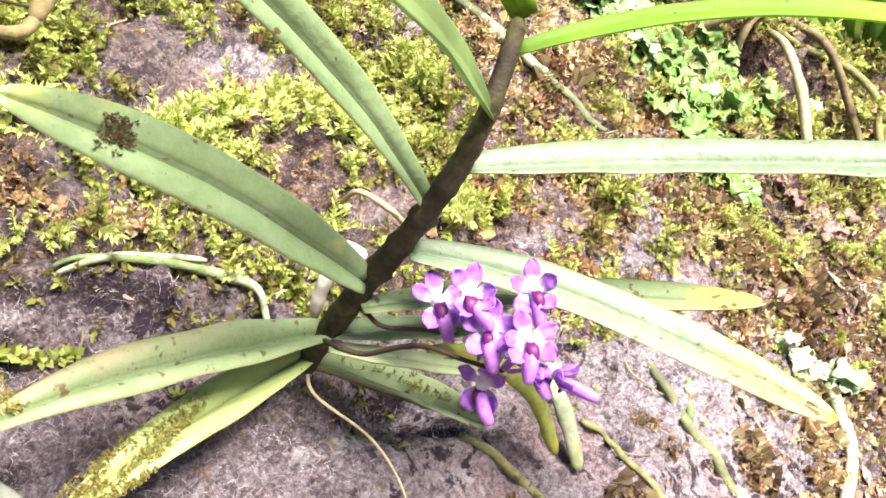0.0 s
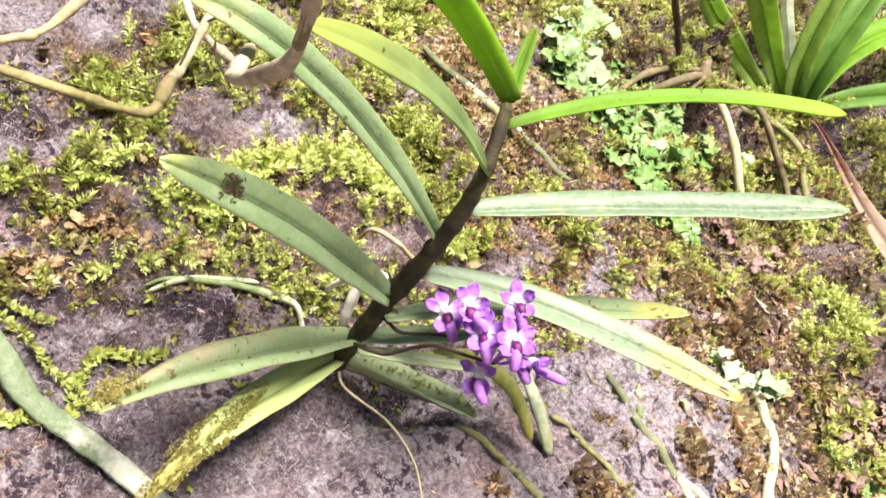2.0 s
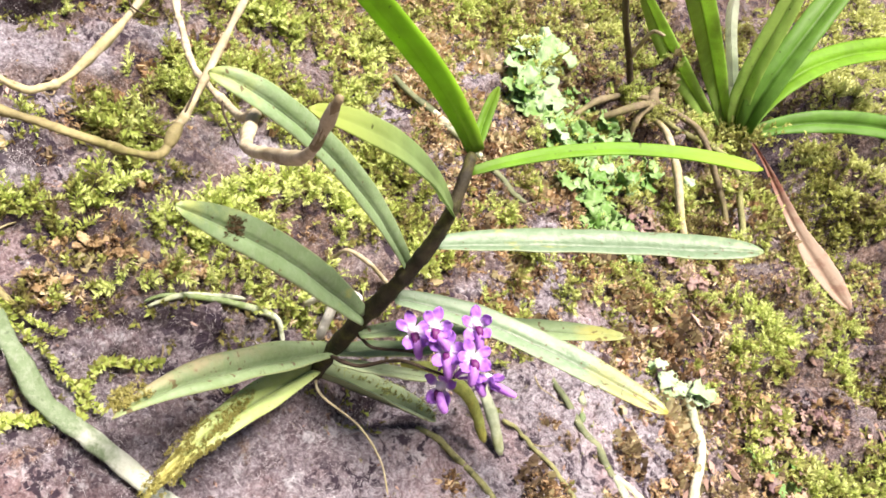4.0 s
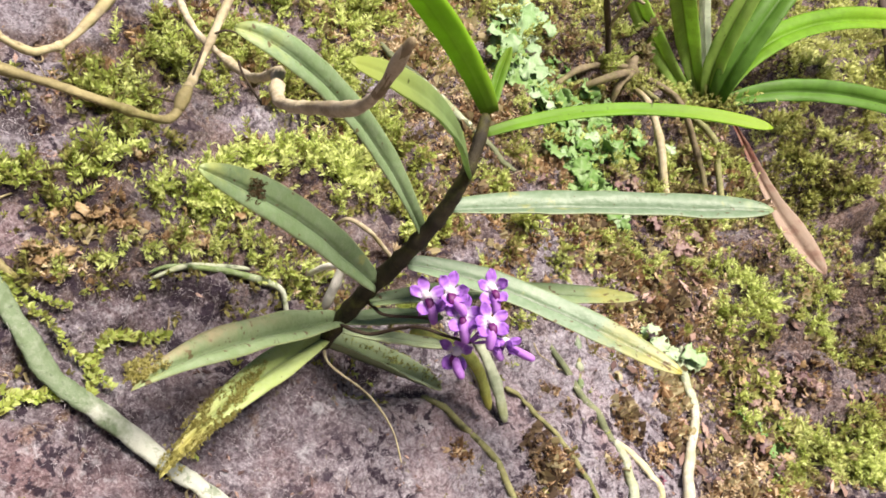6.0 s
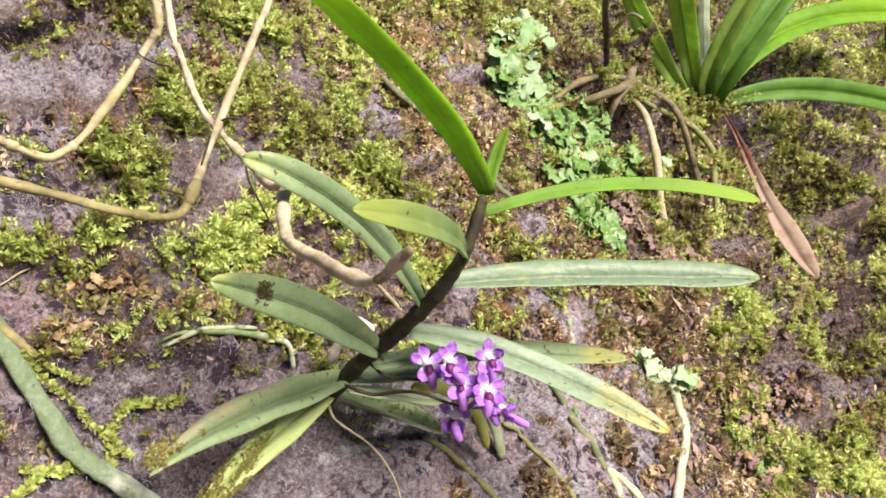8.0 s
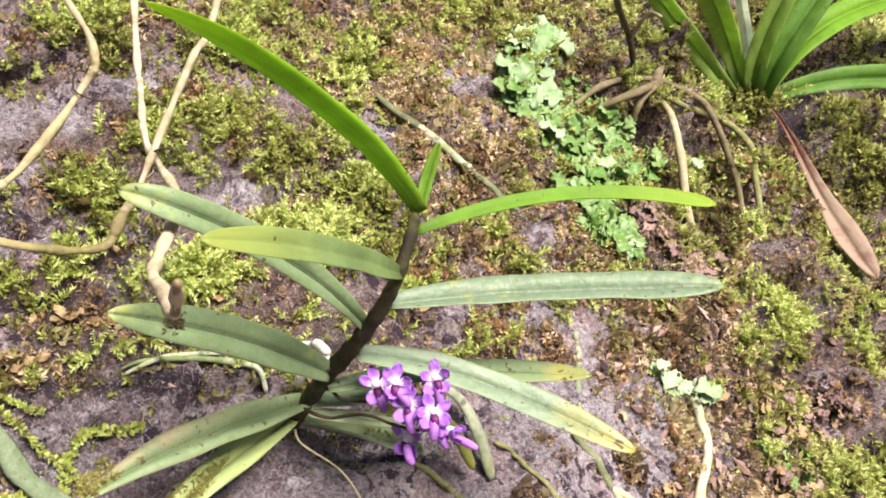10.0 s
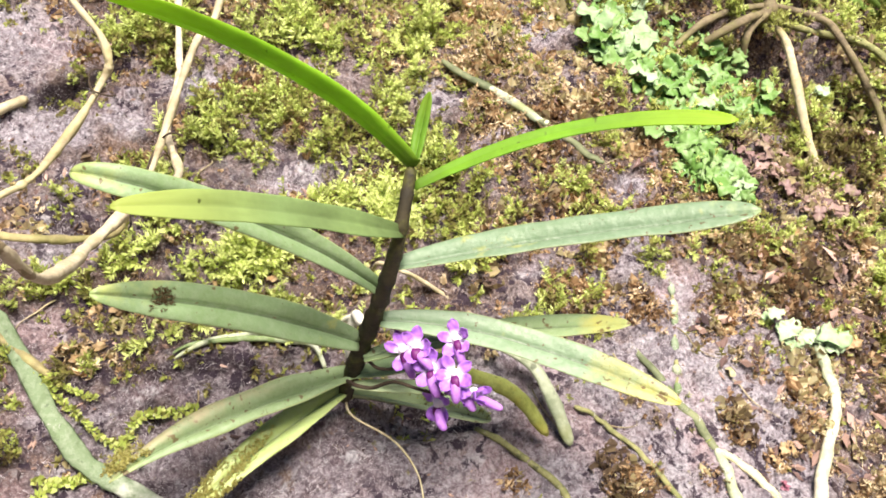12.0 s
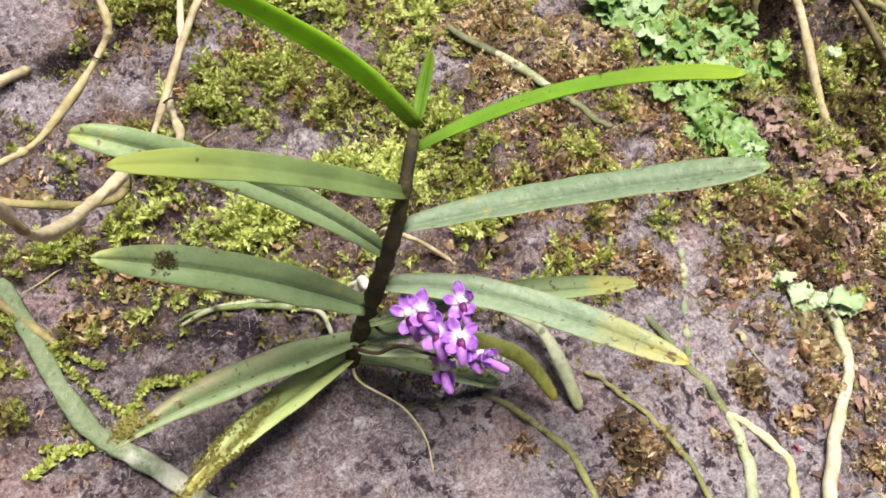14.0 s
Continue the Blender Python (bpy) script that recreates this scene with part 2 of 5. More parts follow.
def blade(ctrl, width, material, hint, fold=0.32, thick=0.0009, base=0.5, blunt=0.16, n=44, across=17, wave=0.04, seed=0, twist=0.0, keel=0.0, tip=1.9, rise_to=0.28, groove=0.14, puff=0.16):
    """A strap-shaped, channelled leaf along a curve from its base to its tip. hint: the way its upper face looks."""
    line = bezier(ctrl, n)
    s = np.linspace(0, 1, n)
    t, side, up = frames_along(line, unit(hint))
    if twist:
        c, d = np.cos(np.radians(twist) * s)[:, None], np.sin(np.radians(twist) * s)[:, None]
        side, up = side * c + up * d, up * c - side * d
    w = width * (base + (1 - base) * np.clip(s / rise_to, 0, 1) ** (0.7 if rise_to < 0.4 else 1.6))
    k = np.clip((1 - s) / blunt, 0, 1)
    w = w * (1 - (1 - k) ** tip * 0.985) ** (0.5 if tip > 1.7 else 0.85) * (1 + wave * fbm(s * 5 + seed, s * 0 + seed * 2.3, seed, 3))
    a = np.linspace(-1, 1, across)
    half = w[:, None] / 2
    depth = fold * (1 - 0.45 * s)
    rise = depth[:, None] * half * (np.abs(a) ** 1.25 - 0.4) - groove * half * np.exp(-((a / 0.1) ** 2))
    rise = rise + puff * half * (1 - (2 * np.abs(a) - 1) ** 2) + 0.07 * half * fbm(s[:, None] * 9 + seed, a * 1.5 + seed, seed + 4, 3)
    spread = np.cos(np.arctan(fold * 0.7))
    edge = np.sqrt(np.clip(1 - a**4, 0.02, 1))
    top = line[:, None] + (a * half * spread)[..., None] * side[:, None] + rise[..., None] * up[:, None]
    low = top - (thick * edge * np.clip(w / width, 0.3, 1)[:, None] + keel * np.exp(-((a / 0.2) ** 2)))[..., None] * up[:, None]
    verts = np.vstack([top.reshape(-1, 3), low.reshape(-1, 3)])
    m = n * across
    faces = []
    for i in range(n - 1):
        for j in range(across - 1):
            q = i * across + j
            faces.append((q, q + 1, q + across + 1, q + across))
            faces.append((m + q, m + q + across, m + q + across + 1, m + q + 1))
        q = i * across
        faces.append((q, q + across, m + q + across, m + q))
        q = i * across + across - 1
        faces.append((q, m + q, m + q + across, q + across))
    for q in range(across - 1):
        faces.append((q, m + q, m + q + 1, q + 1))
        e = (n - 1) * across + q
        faces.append((e, e + 1, m + e + 1, m + e))
    al, ac = np.repeat(s, across), np.tile(a, n)
    return verts, faces, material, {"along": np.r_[al, al], "across": np.r_[ac, ac], "under": np.r_[np.zeros(m), np.ones(m)]}


# ---- materials ----
class Nodes:
    """A short way to write a node material."""

    def __init__(self, name, roughness=0.6, specular=0.5):
        self.mat = bpy.data.materials.new(name)
        self.mat.use_nodes = True
        self.tree = self.mat.node_tree
        self.skin = self.tree.nodes["Principled BSDF"]
        self.skin.inputs["Roughness"].default_value = roughness
        self.skin.inputs["Specular IOR Level"].default_value = specular
        self.place = self.add("ShaderNodeNewGeometry").outputs["Position"]

    def add(self, kind):
        return self.tree.nodes.new(kind)

    def link(self, a, b):
        self.tree.links.new(a, b)

    def noise(self, scale, detail=4.0, roughness=0.6, seed=0.0):
        n = self.add("ShaderNodeTexNoise")
        n.noise_dimensions = "4D"
        n.inputs["W"].default_value = seed
        n.inputs["Scale"].default_value, n.inputs["Detail"].default_value, n.inputs["Roughness"].default_value = scale, detail, roughness
        self.link(self.place, n.inputs["Vector"])
        return n.outputs["Fac"]

    def value(self, key):
        n = self.add("ShaderNodeAttribute")
        n.attribute_name = key
        return n.outputs["Fac"]

    def island(self):
        return self.add("ShaderNodeNewGeometry").outputs["Random Per Island"]

    def random(self):
        return self.add("ShaderNodeObjectInfo").outputs["Random"]

    def span(self, x, low, high, a=0.0, b=1.0):
        n = self.add("ShaderNodeMapRange")
        for k, val in zip(("From Min", "From Max", "To Min", "To Max"), (low, high, a, b)):
            n.inputs[k].default_value = val
        self.link(x, n.inputs["Value"])
        return n.outputs["Result"]

    def sums(self, op, a, b):
        n = self.add("ShaderNodeMath")
        n.operation = op
        for k, x in enumerate((a, b)):
            if isinstance(x, (int, float)):
                n.inputs[k].default_value = x
            else:
                self.link(x, n.inputs[k])
        return n.outputs[0]

    def mix(self, fac, a, b, mode="MIX"):
        n = self.add("ShaderNodeMix")
        n.data_type, n.blend_type = "RGBA", mode
        for key, x in ((0, fac), (6, a), (7, b)):
            if isinstance(x, tuple):
                n.inputs[key].default_value = (*x, 1)
            elif isinstance(x, (int, float)):
                n.inputs[key].default_value = x
            else:
                self.link(x, n.inputs[key])
        return n.outputs[2]

    def ramp(self, fac, *stops):
        n = self.add("ShaderNodeValToRGB")
        while len(n.color_ramp.elements) < len(stops):
            n.color_ramp.elements.new(0.5)
        for e, (at, colour) in zip(n.color_ramp.elements, stops):
            e.position, e.color = at, (*colour, 1)
        self.link(fac, n.inputs["Fac"])
        return n.outputs["Color"]

    def bump(self, height, distance, strength=0.6):
        n = self.add("ShaderNodeBump")
        n.inputs["Distance"].default_value, n.inputs["Strength"].default_value = distance, strength
        self.link(height, n.inputs["Height"])
        self.link(n.outputs["Normal"], self.skin.inputs["Normal"])

    def done(self, colour, through_light=0.0, sheen=0.0):
        if isinstance(colour, tuple):
            self.skin.inputs["Base Color"].default_value = (*colour, 1)
        else:
            self.link(colour, self.skin.inputs["Base Color"])
        if sheen:
            self.skin.inputs["Sheen Weight"].default_value = sheen
        if through_light:
            thin = self.add("ShaderNodeBsdfTranslucent")
            both = self.add("ShaderNodeMixShader")
            both.inputs["Fac"].default_value = through_light
            if isinstance(colour, tuple):
                thin.inputs["Color"].default_value = (*colour, 1)
            else:
                self.link(colour, thin.inputs["Color"])
            self.link(self.skin.outputs[0], both.inputs[1])
            self.link(thin.outputs[0], both.inputs[2])
            self.link(both.outputs[0], self.tree.nodes["Material Output"].inputs["Surface"])
        return self.mat


def bark_material():
    m = Nodes("bark", 0.9, 0.2)
    grain, patch, broad = m.noise(620, 6, 0.62), m.noise(120, 5, 0.65, 3.0), m.noise(34, 4, 0.6, 9.0)
    pale = m.ramp(grain, (0.30, (0.13, 0.095, 0.105)), (0.44, (0.29, 0.25, 0.29)), (0.58, (0.465, 0.435, 0.495)), (0.74, (0.69, 0.67, 0.745)))
    warm = m.ramp(grain, (0.3, (0.10, 0.06, 0.035)), (0.5, (0.26, 0.16, 0.10)), (0.75, (0.46, 0.32, 0.22)))
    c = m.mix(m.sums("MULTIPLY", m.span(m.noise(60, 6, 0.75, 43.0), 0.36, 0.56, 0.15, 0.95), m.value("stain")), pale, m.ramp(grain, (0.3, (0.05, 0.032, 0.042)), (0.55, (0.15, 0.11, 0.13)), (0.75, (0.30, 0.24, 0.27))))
    c = m.mix(m.span(patch, 0.59, 0.69, 0, 0.8), c, warm)
    c = m.mix(m.span(broad, 0.50, 0.64, 0, 0.5), c, m.ramp(grain, (0.3, (0.20, 0.10, 0.10)), (0.7, (0.60, 0.40, 0.41))))
    specks = m.sums("MULTIPLY", m.span(m.noise(300, 4, 0.6, 21.0), 0.52, 0.57, 0, 0.95), m.span(m.noise(40, 3, 0.5, 27.0), 0.42, 0.54, 0.12, 1))
    c = m.mix(m.span(m.noise(30, 4, 0.6, 37.0), 0.56, 0.70, 0, 0.4), c, (0.62, 0.46, 0.47))
    c = m.mix(m.span(m.noise(150, 5, 0.7, 31.0), 0.56, 0.66, 0, 0.65), c, (0.67, 0.66, 0.715))
    c = m.mix(m.span(m.noise(230, 4, 0.65, 47.0), 0.62, 0.70, 0, 0.7), c, (0.27, 0.24, 0.07))
    earth = m.ramp(m.noise(480, 6, 0.72, 2.0), (0.38, (0.013, 0.008, 0.008)), (0.50, (0.065, 0.038, 0.028)), (0.62, (0.21, 0.125, 0.08)), (0.78, (0.46, 0.32, 0.22)))
    c = m.mix(m.value("growth"), c, m.mix(m.span(patch, 0.42, 0.6), earth, m.ramp(grain, (0.32, (0.05, 0.03, 0.026)), (0.5, (0.18, 0.115, 0.09)), (0.72, (0.42, 0.30, 0.26)))))
    # near-black tone: dark soil in some spots, painted shade in hollows and crevices
    c = m.mix(m.span(m.sums("ADD", m.value("soil_shade"), m.span(m.noise(140, 5, 0.7, 53.0), 0.3, 0.7, -0.3, 0.3)), 0.25, 0.6, 0, 0.92), c, (0.035, 0.022, 0.030))
    fleck = m.noise(1500, 4, 0.7, 61.0)
    c = m.mix(m.span(fleck, 0.52, 0.62, 0, 0.5), c, (0.06, 0.042, 0.05))
    c = m.mix(m.span(fleck, 0.48, 0.38, 0, 0.3), c, (0.70, 0.65, 0.68))
    c = m.mix(specks, c, (0.045, 0.030, 0.048))
    m.bump(m.sums("ADD", m.sums("MULTIPLY", grain, 1.4), m.sums("MULTIPLY", m.noise(2600, 4, 0.7, 6.0), 0.5)), 0.0022, 1.0)
    return m.done(c)


def moss_material(name, low, mid, high, tip):
    m = Nodes(name, 0.62, 0.3)
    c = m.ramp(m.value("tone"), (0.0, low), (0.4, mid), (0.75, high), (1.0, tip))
    c = m.mix(m.span(m.island(), 0, 1, 0, 0.3), c, mid)
    c = m.mix(m.span(m.noise(60, 3), 0.5, 0.7, 0, 0.3), c, low)
    return m.done(c, 0.4)


def old_leaf_material(name, green, tip, tip_from, spots_amount, dark=(0.09, 0.05, 0.02), flush=0.0):
    m = Nodes(name, 0.5, 0.4)
    along, across = m.value("along"), m.value("across")
    fine, patch = m.noise(700, 5, 0.65), m.noise(110, 5, 0.65, 5.0)
    c = m.mix(m.span(patch, 0.35, 0.7), green, tuple(min(1, x * f) for x, f in zip(green, (1.2, 1.15, 1.3))))
    veins = m.add("ShaderNodeTexWave")
    veins.inputs["Scale"].default_value, veins.inputs["Distortion"].default_value = 3.2, 0.6
    line = m.add("ShaderNodeCombineXYZ")
    m.link(across, line.inputs[0])
    m.link(line.outputs[0], veins.inputs["Vector"])
    c = m.mix(m.span(veins.outputs["Fac"], 0.3, 1, 0, 0.04), c, tuple(x * 0.55 for x in green))
    c = m.mix(m.span(m.sums("ABSOLUTE", across, 0.0), 0.02, 0.11, 0.8, 0), c, tuple(x * 0.42 for x in green))
    c = m.mix(m.span(fine, 0.42, 0.62, 0, 0.16), c, (0.38, 0.43, 0.35))
    to_tip = m.span(m.sums("ADD", along, m.span(patch, 0.3, 0.7, -0.16, 0.16)), tip_from, tip_from + 0.25)
    c = m.mix(to_tip, c, tip)
    c = m.mix(m.span(m.sums("ADD", m.noise(520, 3, 0.5, 12.0), m.span(along, 0, 1, -0.03, 0.03)), 0.66 - spots_amount, 0.70 - spots_amount, 0, 0.85), c, dark)
    c = m.mix(m.span(m.noise(1100, 2, 0.5, 19.0), 0.69, 0.72, 0, 0.85), c, dark)
    c = m.mix(m.span(m.noise(170, 4, 0.6, 17.0), 0.65, 0.72, 0, 0.4), c, (0.42, 0.40, 0.10))
    if flush:
        edge = m.sums("MULTIPLY", m.span(across, 0.05, 0.55), m.span(along, 0.15, 0.6))
        c = m.mix(m.sums("MULTIPLY", edge, m.span(m.noise(240, 4, 0.65, 23.0), 0.38, 0.62, 0.1, flush)), c, (0.40, 0.31, 0.19))
    c = m.mix(m.span(m.sums("ABSOLUTE", across, 0.0), 0.9, 1.0, 0, 0.3), c, (0.40, 0.40, 0.16))
    m.bump(m.sums("ADD", fine, m.sums("MULTIPLY", m.noise(200, 3, 0.6, 3.0), 1.5)), 0.0004, 0.5)
    m.link(m.span(patch, 0.3, 0.7, 0.36, 0.55), m.skin.inputs["Roughness"])
    return m.done(c, 0.12)


def young_leaf_material(name, green, tip, midrib=0.15):
    m = Nodes(name, 0.52, 0.32)
    along, across = m.value("along"), m.value("across")
    c = m.mix(m.span(m.noise(160, 4, 0.6), 0.35, 0.7), green, tuple(x * 1.35 for x in green))
    c = m.mix(m.span(along, 0.55, 1.0), c, tip)
    c = m.mix(m.span(m.sums("ABSOLUTE", across, 0.0), 0.0, 0.10, midrib, 0), c, tuple(x * 0.5 for x in green))
    veins = m.add("ShaderNodeTexWave")
    veins.inputs["Scale"].default_value, veins.inputs["Distortion"].default_value = 2.6, 0.8
    line = m.add("ShaderNodeCombineXYZ")
    m.link(across, line.inputs[0])
    m.link(line.outputs[0], veins.inputs["Vector"])
    c = m.mix(m.span(veins.outputs["Fac"], 0.3, 1, 0, 0.4 * midrib), c, tuple(x * 0.6 for x in green))
    c = m.mix(m.span(m.noise(55, 5, 0.65, 23.0), 0.48, 0.66, 0, 0.35), c, tuple(x * 0.62 for x in green))
    c = m.mix(m.span(along, 0.0, 0.16, 0.55, 0), c, (0.045, 0.075, 0.018))
    c = m.mix(m.span(m.noise(420, 3, 0.5, 4.0), 0.68, 0.74, 0, 0.8), c, (0.05, 0.05, 0.015))
    m.bump(m.noise(600, 4), 0.0002, 0.4)
    return m.done(c, 0.55)


def stalk_material(name, dark, light, moss=(0.16, 0.17, 0.03), amount=0.4, scale=300):
    m = Nodes(name, 0.7, 0.35)
    fine = m.noise(scale * 3, 5, 0.7)
    c = m.ramp(m.noise(scale, 5, 0.65), (0.32, dark), (0.66, light))
    c = m.mix(m.span(fine, 0.5, 0.75, 0, 0.35), c, tuple(x * 0.45 for x in dark))
    c = m.mix(m.span(m.noise(scale * 0.5, 4, 0.65, 8.0), 0.50, 0.62, 0, amount), c, moss)
    c = m.mix(m.span(m.noise(scale * 1.6, 3, 0.5, 14.0), 0.64, 0.70, 0, 0.7), c, tuple(x * 0.3 for x in dark))
    m.bump(fine, 0.0005, 0.7)
    return m.done(c)


def two_tone_root_material(name, first, second, at, moss):
    """A root whose first stretch is bleached or bare and whose second is another tone, with moss specks."""
    m = Nodes(name, 0.68, 0.35)
    fine, patch = m.noise(700, 5, 0.7), m.noise(130, 4, 0.65, 8.0)
    place = m.sums("ADD", m.value("along"), m.span(patch, 0.3, 0.7, -0.14, 0.14))
    c = m.mix(m.span(place, at - 0.06, at + 0.06), first, second)
    c = m.mix(m.span(fine, 0.45, 0.7, 0, 0.5), c, tuple(0.5 * (x + y) for x, y in zip(first, second)))
    c = m.mix(m.span(m.noise(260, 4, 0.65, 3.0), 0.54, 0.62, 0, 0.65), c, moss)
    c = m.mix(m.span(m.noise(420, 3, 0.6, 14.0), 0.62, 0.68, 0, 0.6), c, tuple(x * 0.35 for x in moss))
    m.bump(fine, 0.0006, 0.8)
    return m.done(c)


def petal_material(name, a, b, through=0.3, heart=None):
    m = Nodes(name, 0.5, 0.3)
    c = m.mix(m.span(m.noise(900, 4), 0.3, 0.7), a, b)
    if heart:
        c = m.mix(m.span(m.value("along"), 0.10, 0.46, 1, 0), c, heart)
    m.bump(m.noise(1500, 3), 0.0001, 0.4)
    return m.done(c, through)


BARK = bark_material()
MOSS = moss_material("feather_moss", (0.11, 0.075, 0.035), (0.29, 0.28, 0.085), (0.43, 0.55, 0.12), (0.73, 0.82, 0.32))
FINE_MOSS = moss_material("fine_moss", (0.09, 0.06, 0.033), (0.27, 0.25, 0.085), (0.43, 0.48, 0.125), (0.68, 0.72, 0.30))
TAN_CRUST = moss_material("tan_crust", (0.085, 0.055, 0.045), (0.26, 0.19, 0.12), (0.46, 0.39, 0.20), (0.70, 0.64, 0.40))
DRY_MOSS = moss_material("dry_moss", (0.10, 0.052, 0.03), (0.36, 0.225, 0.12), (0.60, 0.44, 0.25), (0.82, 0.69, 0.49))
GOLD_MOSS = moss_material("gold_moss", (0.20, 0.16, 0.045), (0.32, 0.29, 0.085), (0.43, 0.40, 0.13), (0.54, 0.51, 0.22))
SCAR = moss_material("scar", (0.07, 0.045, 0.025), (0.12, 0.08, 0.045), (0.17, 0.12, 0.06), (0.22, 0.16, 0.08))
LEAF = old_leaf_material("mature_leaf", (0.16, 0.245, 0.11), (0.38, 0.42, 0.12), 0.86, 0.0)
LEAF_GREY = old_leaf_material("grey_leaf", (0.13, 0.20, 0.115), (0.34, 0.40, 0.16), 0.88, 0.0)
LEAF_TIPPED = old_leaf_material("mature_leaf_yellow_tip", (0.15, 0.225, 0.13), (0.34, 0.31, 0.08), 0.70, 0.03)
LEAF_DARK = old_leaf_material("dark_leaf", (0.32, 0.41, 0.22), (0.46, 0.46, 0.18), 0.88, 0.02)
LEAF_OLD = old_leaf_material("old_leaf", (0.185, 0.265, 0.12), (0.34, 0.33, 0.09), 0.78, 0.05)
LEAF_FLUSHED = old_leaf_material("flushed_leaf", (0.185, 0.265, 0.12), (0.34, 0.36, 0.14), 0.86, 0.05, flush=0.75)
LEAF_MOSSY = old_leaf_material("mossy_leaf", (0.30, 0.39, 0.13), (0.35, 0.33, 0.10), 0.60, 0.0)
YOUNG = young_leaf_material("young_leaf", (0.19, 0.39, 0.028), (0.38, 0.57, 0.045))
YOUNG_BROAD = young_leaf_material("broad_young_leaf", (0.27, 0.49, 0.035), (0.40, 0.60, 0.05))
FOLDED = young_leaf_material("folded_leaf", (0.26, 0.37, 0.15), (0.42, 0.50, 0.12))
FRESH = young_leaf_material("fresh_leaf", (0.15, 0.30, 0.03), (0.22, 0.36, 0.035))
FRESH_PALE = young_leaf_material("pale_fresh_leaf", (0.40, 0.52, 0.24), (0.50, 0.60, 0.32))
STRAP = young_leaf_material("strap_leaf", (0.38, 0.57, 0.14), (0.42, 0.60, 0.15), 0.55)
STRAP_DARK = young_leaf_material("strap_leaf_dark", (0.13, 0.28, 0.045), (0.17, 0.33, 0.05), 0.5)
STRAP_PALE = young_leaf_material("strap_leaf_pale", (0.74, 0.78, 0.70), (0.78, 0.80, 0.74))
STEM = stalk_material("stem", (0.010, 0.008, 0.005), (0.036, 0.028, 0.013), (0.10, 0.10, 0.02), 0.55)
WHITE_ROOT = stalk_material("white_root", (0.68, 0.66, 0.57), (0.86, 0.84, 0.78), (0.60, 0.60, 0.47), 0.25, 220)
PALE_ROOT = stalk_material("pale_root", (0.32, 0.29, 0.21), (0.56, 0.53, 0.44), (0.30, 0.32, 0.14), 0.5, 220)
GREEN_ROOT = stalk_material("green_root", (0.19, 0.23, 0.14), (0.46, 0.49, 0.37), (0.17, 0.19, 0.05), 0.55, 160)
EDGE_ROOT = two_tone_root_material("edge_root", (0.46, 0.49, 0.40), (0.13, 0.185, 0.07), 0.40, (0.17, 0.23, 0.07))
BIG_ROOT = two_tone_root_material("big_root", (0.13, 0.18, 0.10), (0.42, 0.44, 0.38), 0.52, (0.09, 0.13, 0.06))
MOSSY_ROOT = stalk_material("mossy_root", (0.10, 0.14, 0.085), (0.30, 0.35, 0.26), (0.10, 0.15, 0.05), 0.8, 110)
YELLOW_ROOT = stalk_material("yellow_root", (0.36, 0.33, 0.17), (0.62, 0.58, 0.38), (0.28, 0.30, 0.09), 0.5, 200)
FLAT_ROOT = stalk_material("flat_root", (0.22, 0.25, 0.05), (0.42, 0.46, 0.13), (0.46, 0.42, 0.09), 0.6, 260)
DARK_ROOT = stalk_material("dark_root", (0.045, 0.06, 0.03), (0.17, 0.19, 0.10), (0.24, 0.25, 0.14), 0.5, 180)
KNOT_ROOT = stalk_material("knot_root", (0.075, 0.055, 0.035), (0.23, 0.185, 0.11), (0.16, 0.16, 0.05), 0.5, 240)
OLIVE_ROOT = stalk_material("olive_root", (0.10, 0.105, 0.04), (0.30, 0.29, 0.13), (0.08, 0.10, 0.025), 0.6, 260)
BROWN_ROOT = stalk_material("brown_root", (0.12, 0.085, 0.05), (0.33, 0.265, 0.16), (0.20, 0.21, 0.06), 0.45, 240)
TWIG = stalk_material("twig", (0.21, 0.17, 0.10), (0.48, 0.42, 0.29), (0.30, 0.27, 0.07), 0.35, 200)
TWIG_YELLOW = stalk_material("yellow_twig", (0.22, 0.18, 0.095), (0.48, 0.42, 0.26), (0.31, 0.28, 0.12), 0.4, 200)
TWIG_CREAM = stalk_material("cream_twig", (0.27, 0.215, 0.14), (0.60, 0.53, 0.39), (0.34, 0.30, 0.12), 0.3, 240)
TWIG_OLIVE = stalk_material("olive_twig", (0.12, 0.10, 0.045), (0.32, 0.275, 0.13), (0.16, 0.17, 0.04), 0.6, 200)
FAR_STEM = stalk_material("far_stem", (0.035, 0.024, 0.018), (0.085, 0.06, 0.045), (0.14, 0.14, 0.05), 0.3, 120)


def dead_leaf_material():
    m = Nodes("dead_leaf", 0.75, 0.3)
    fine, patch = m.noise(420, 5, 0.7), m.noise(110, 4, 0.65, 4.0)
    c = m.mix(m.span(m.sums("ADD", m.value("along"), m.span(patch, 0.3, 0.7, -0.1, 0.1)), 0.32, 0.58), (0.15, 0.05, 0.035), (0.33, 0.25, 0.195))
    c = m.mix(m.span(patch, 0.52, 0.64, 0, 0.75), c, (0.22, 0.12, 0.09))
    c = m.mix(m.span(fine, 0.45, 0.7, 0, 0.45), c, (0.34, 0.22, 0.16))
    m.bump(fine, 0.0006, 0.8)
    return m.done(c, 0.2)


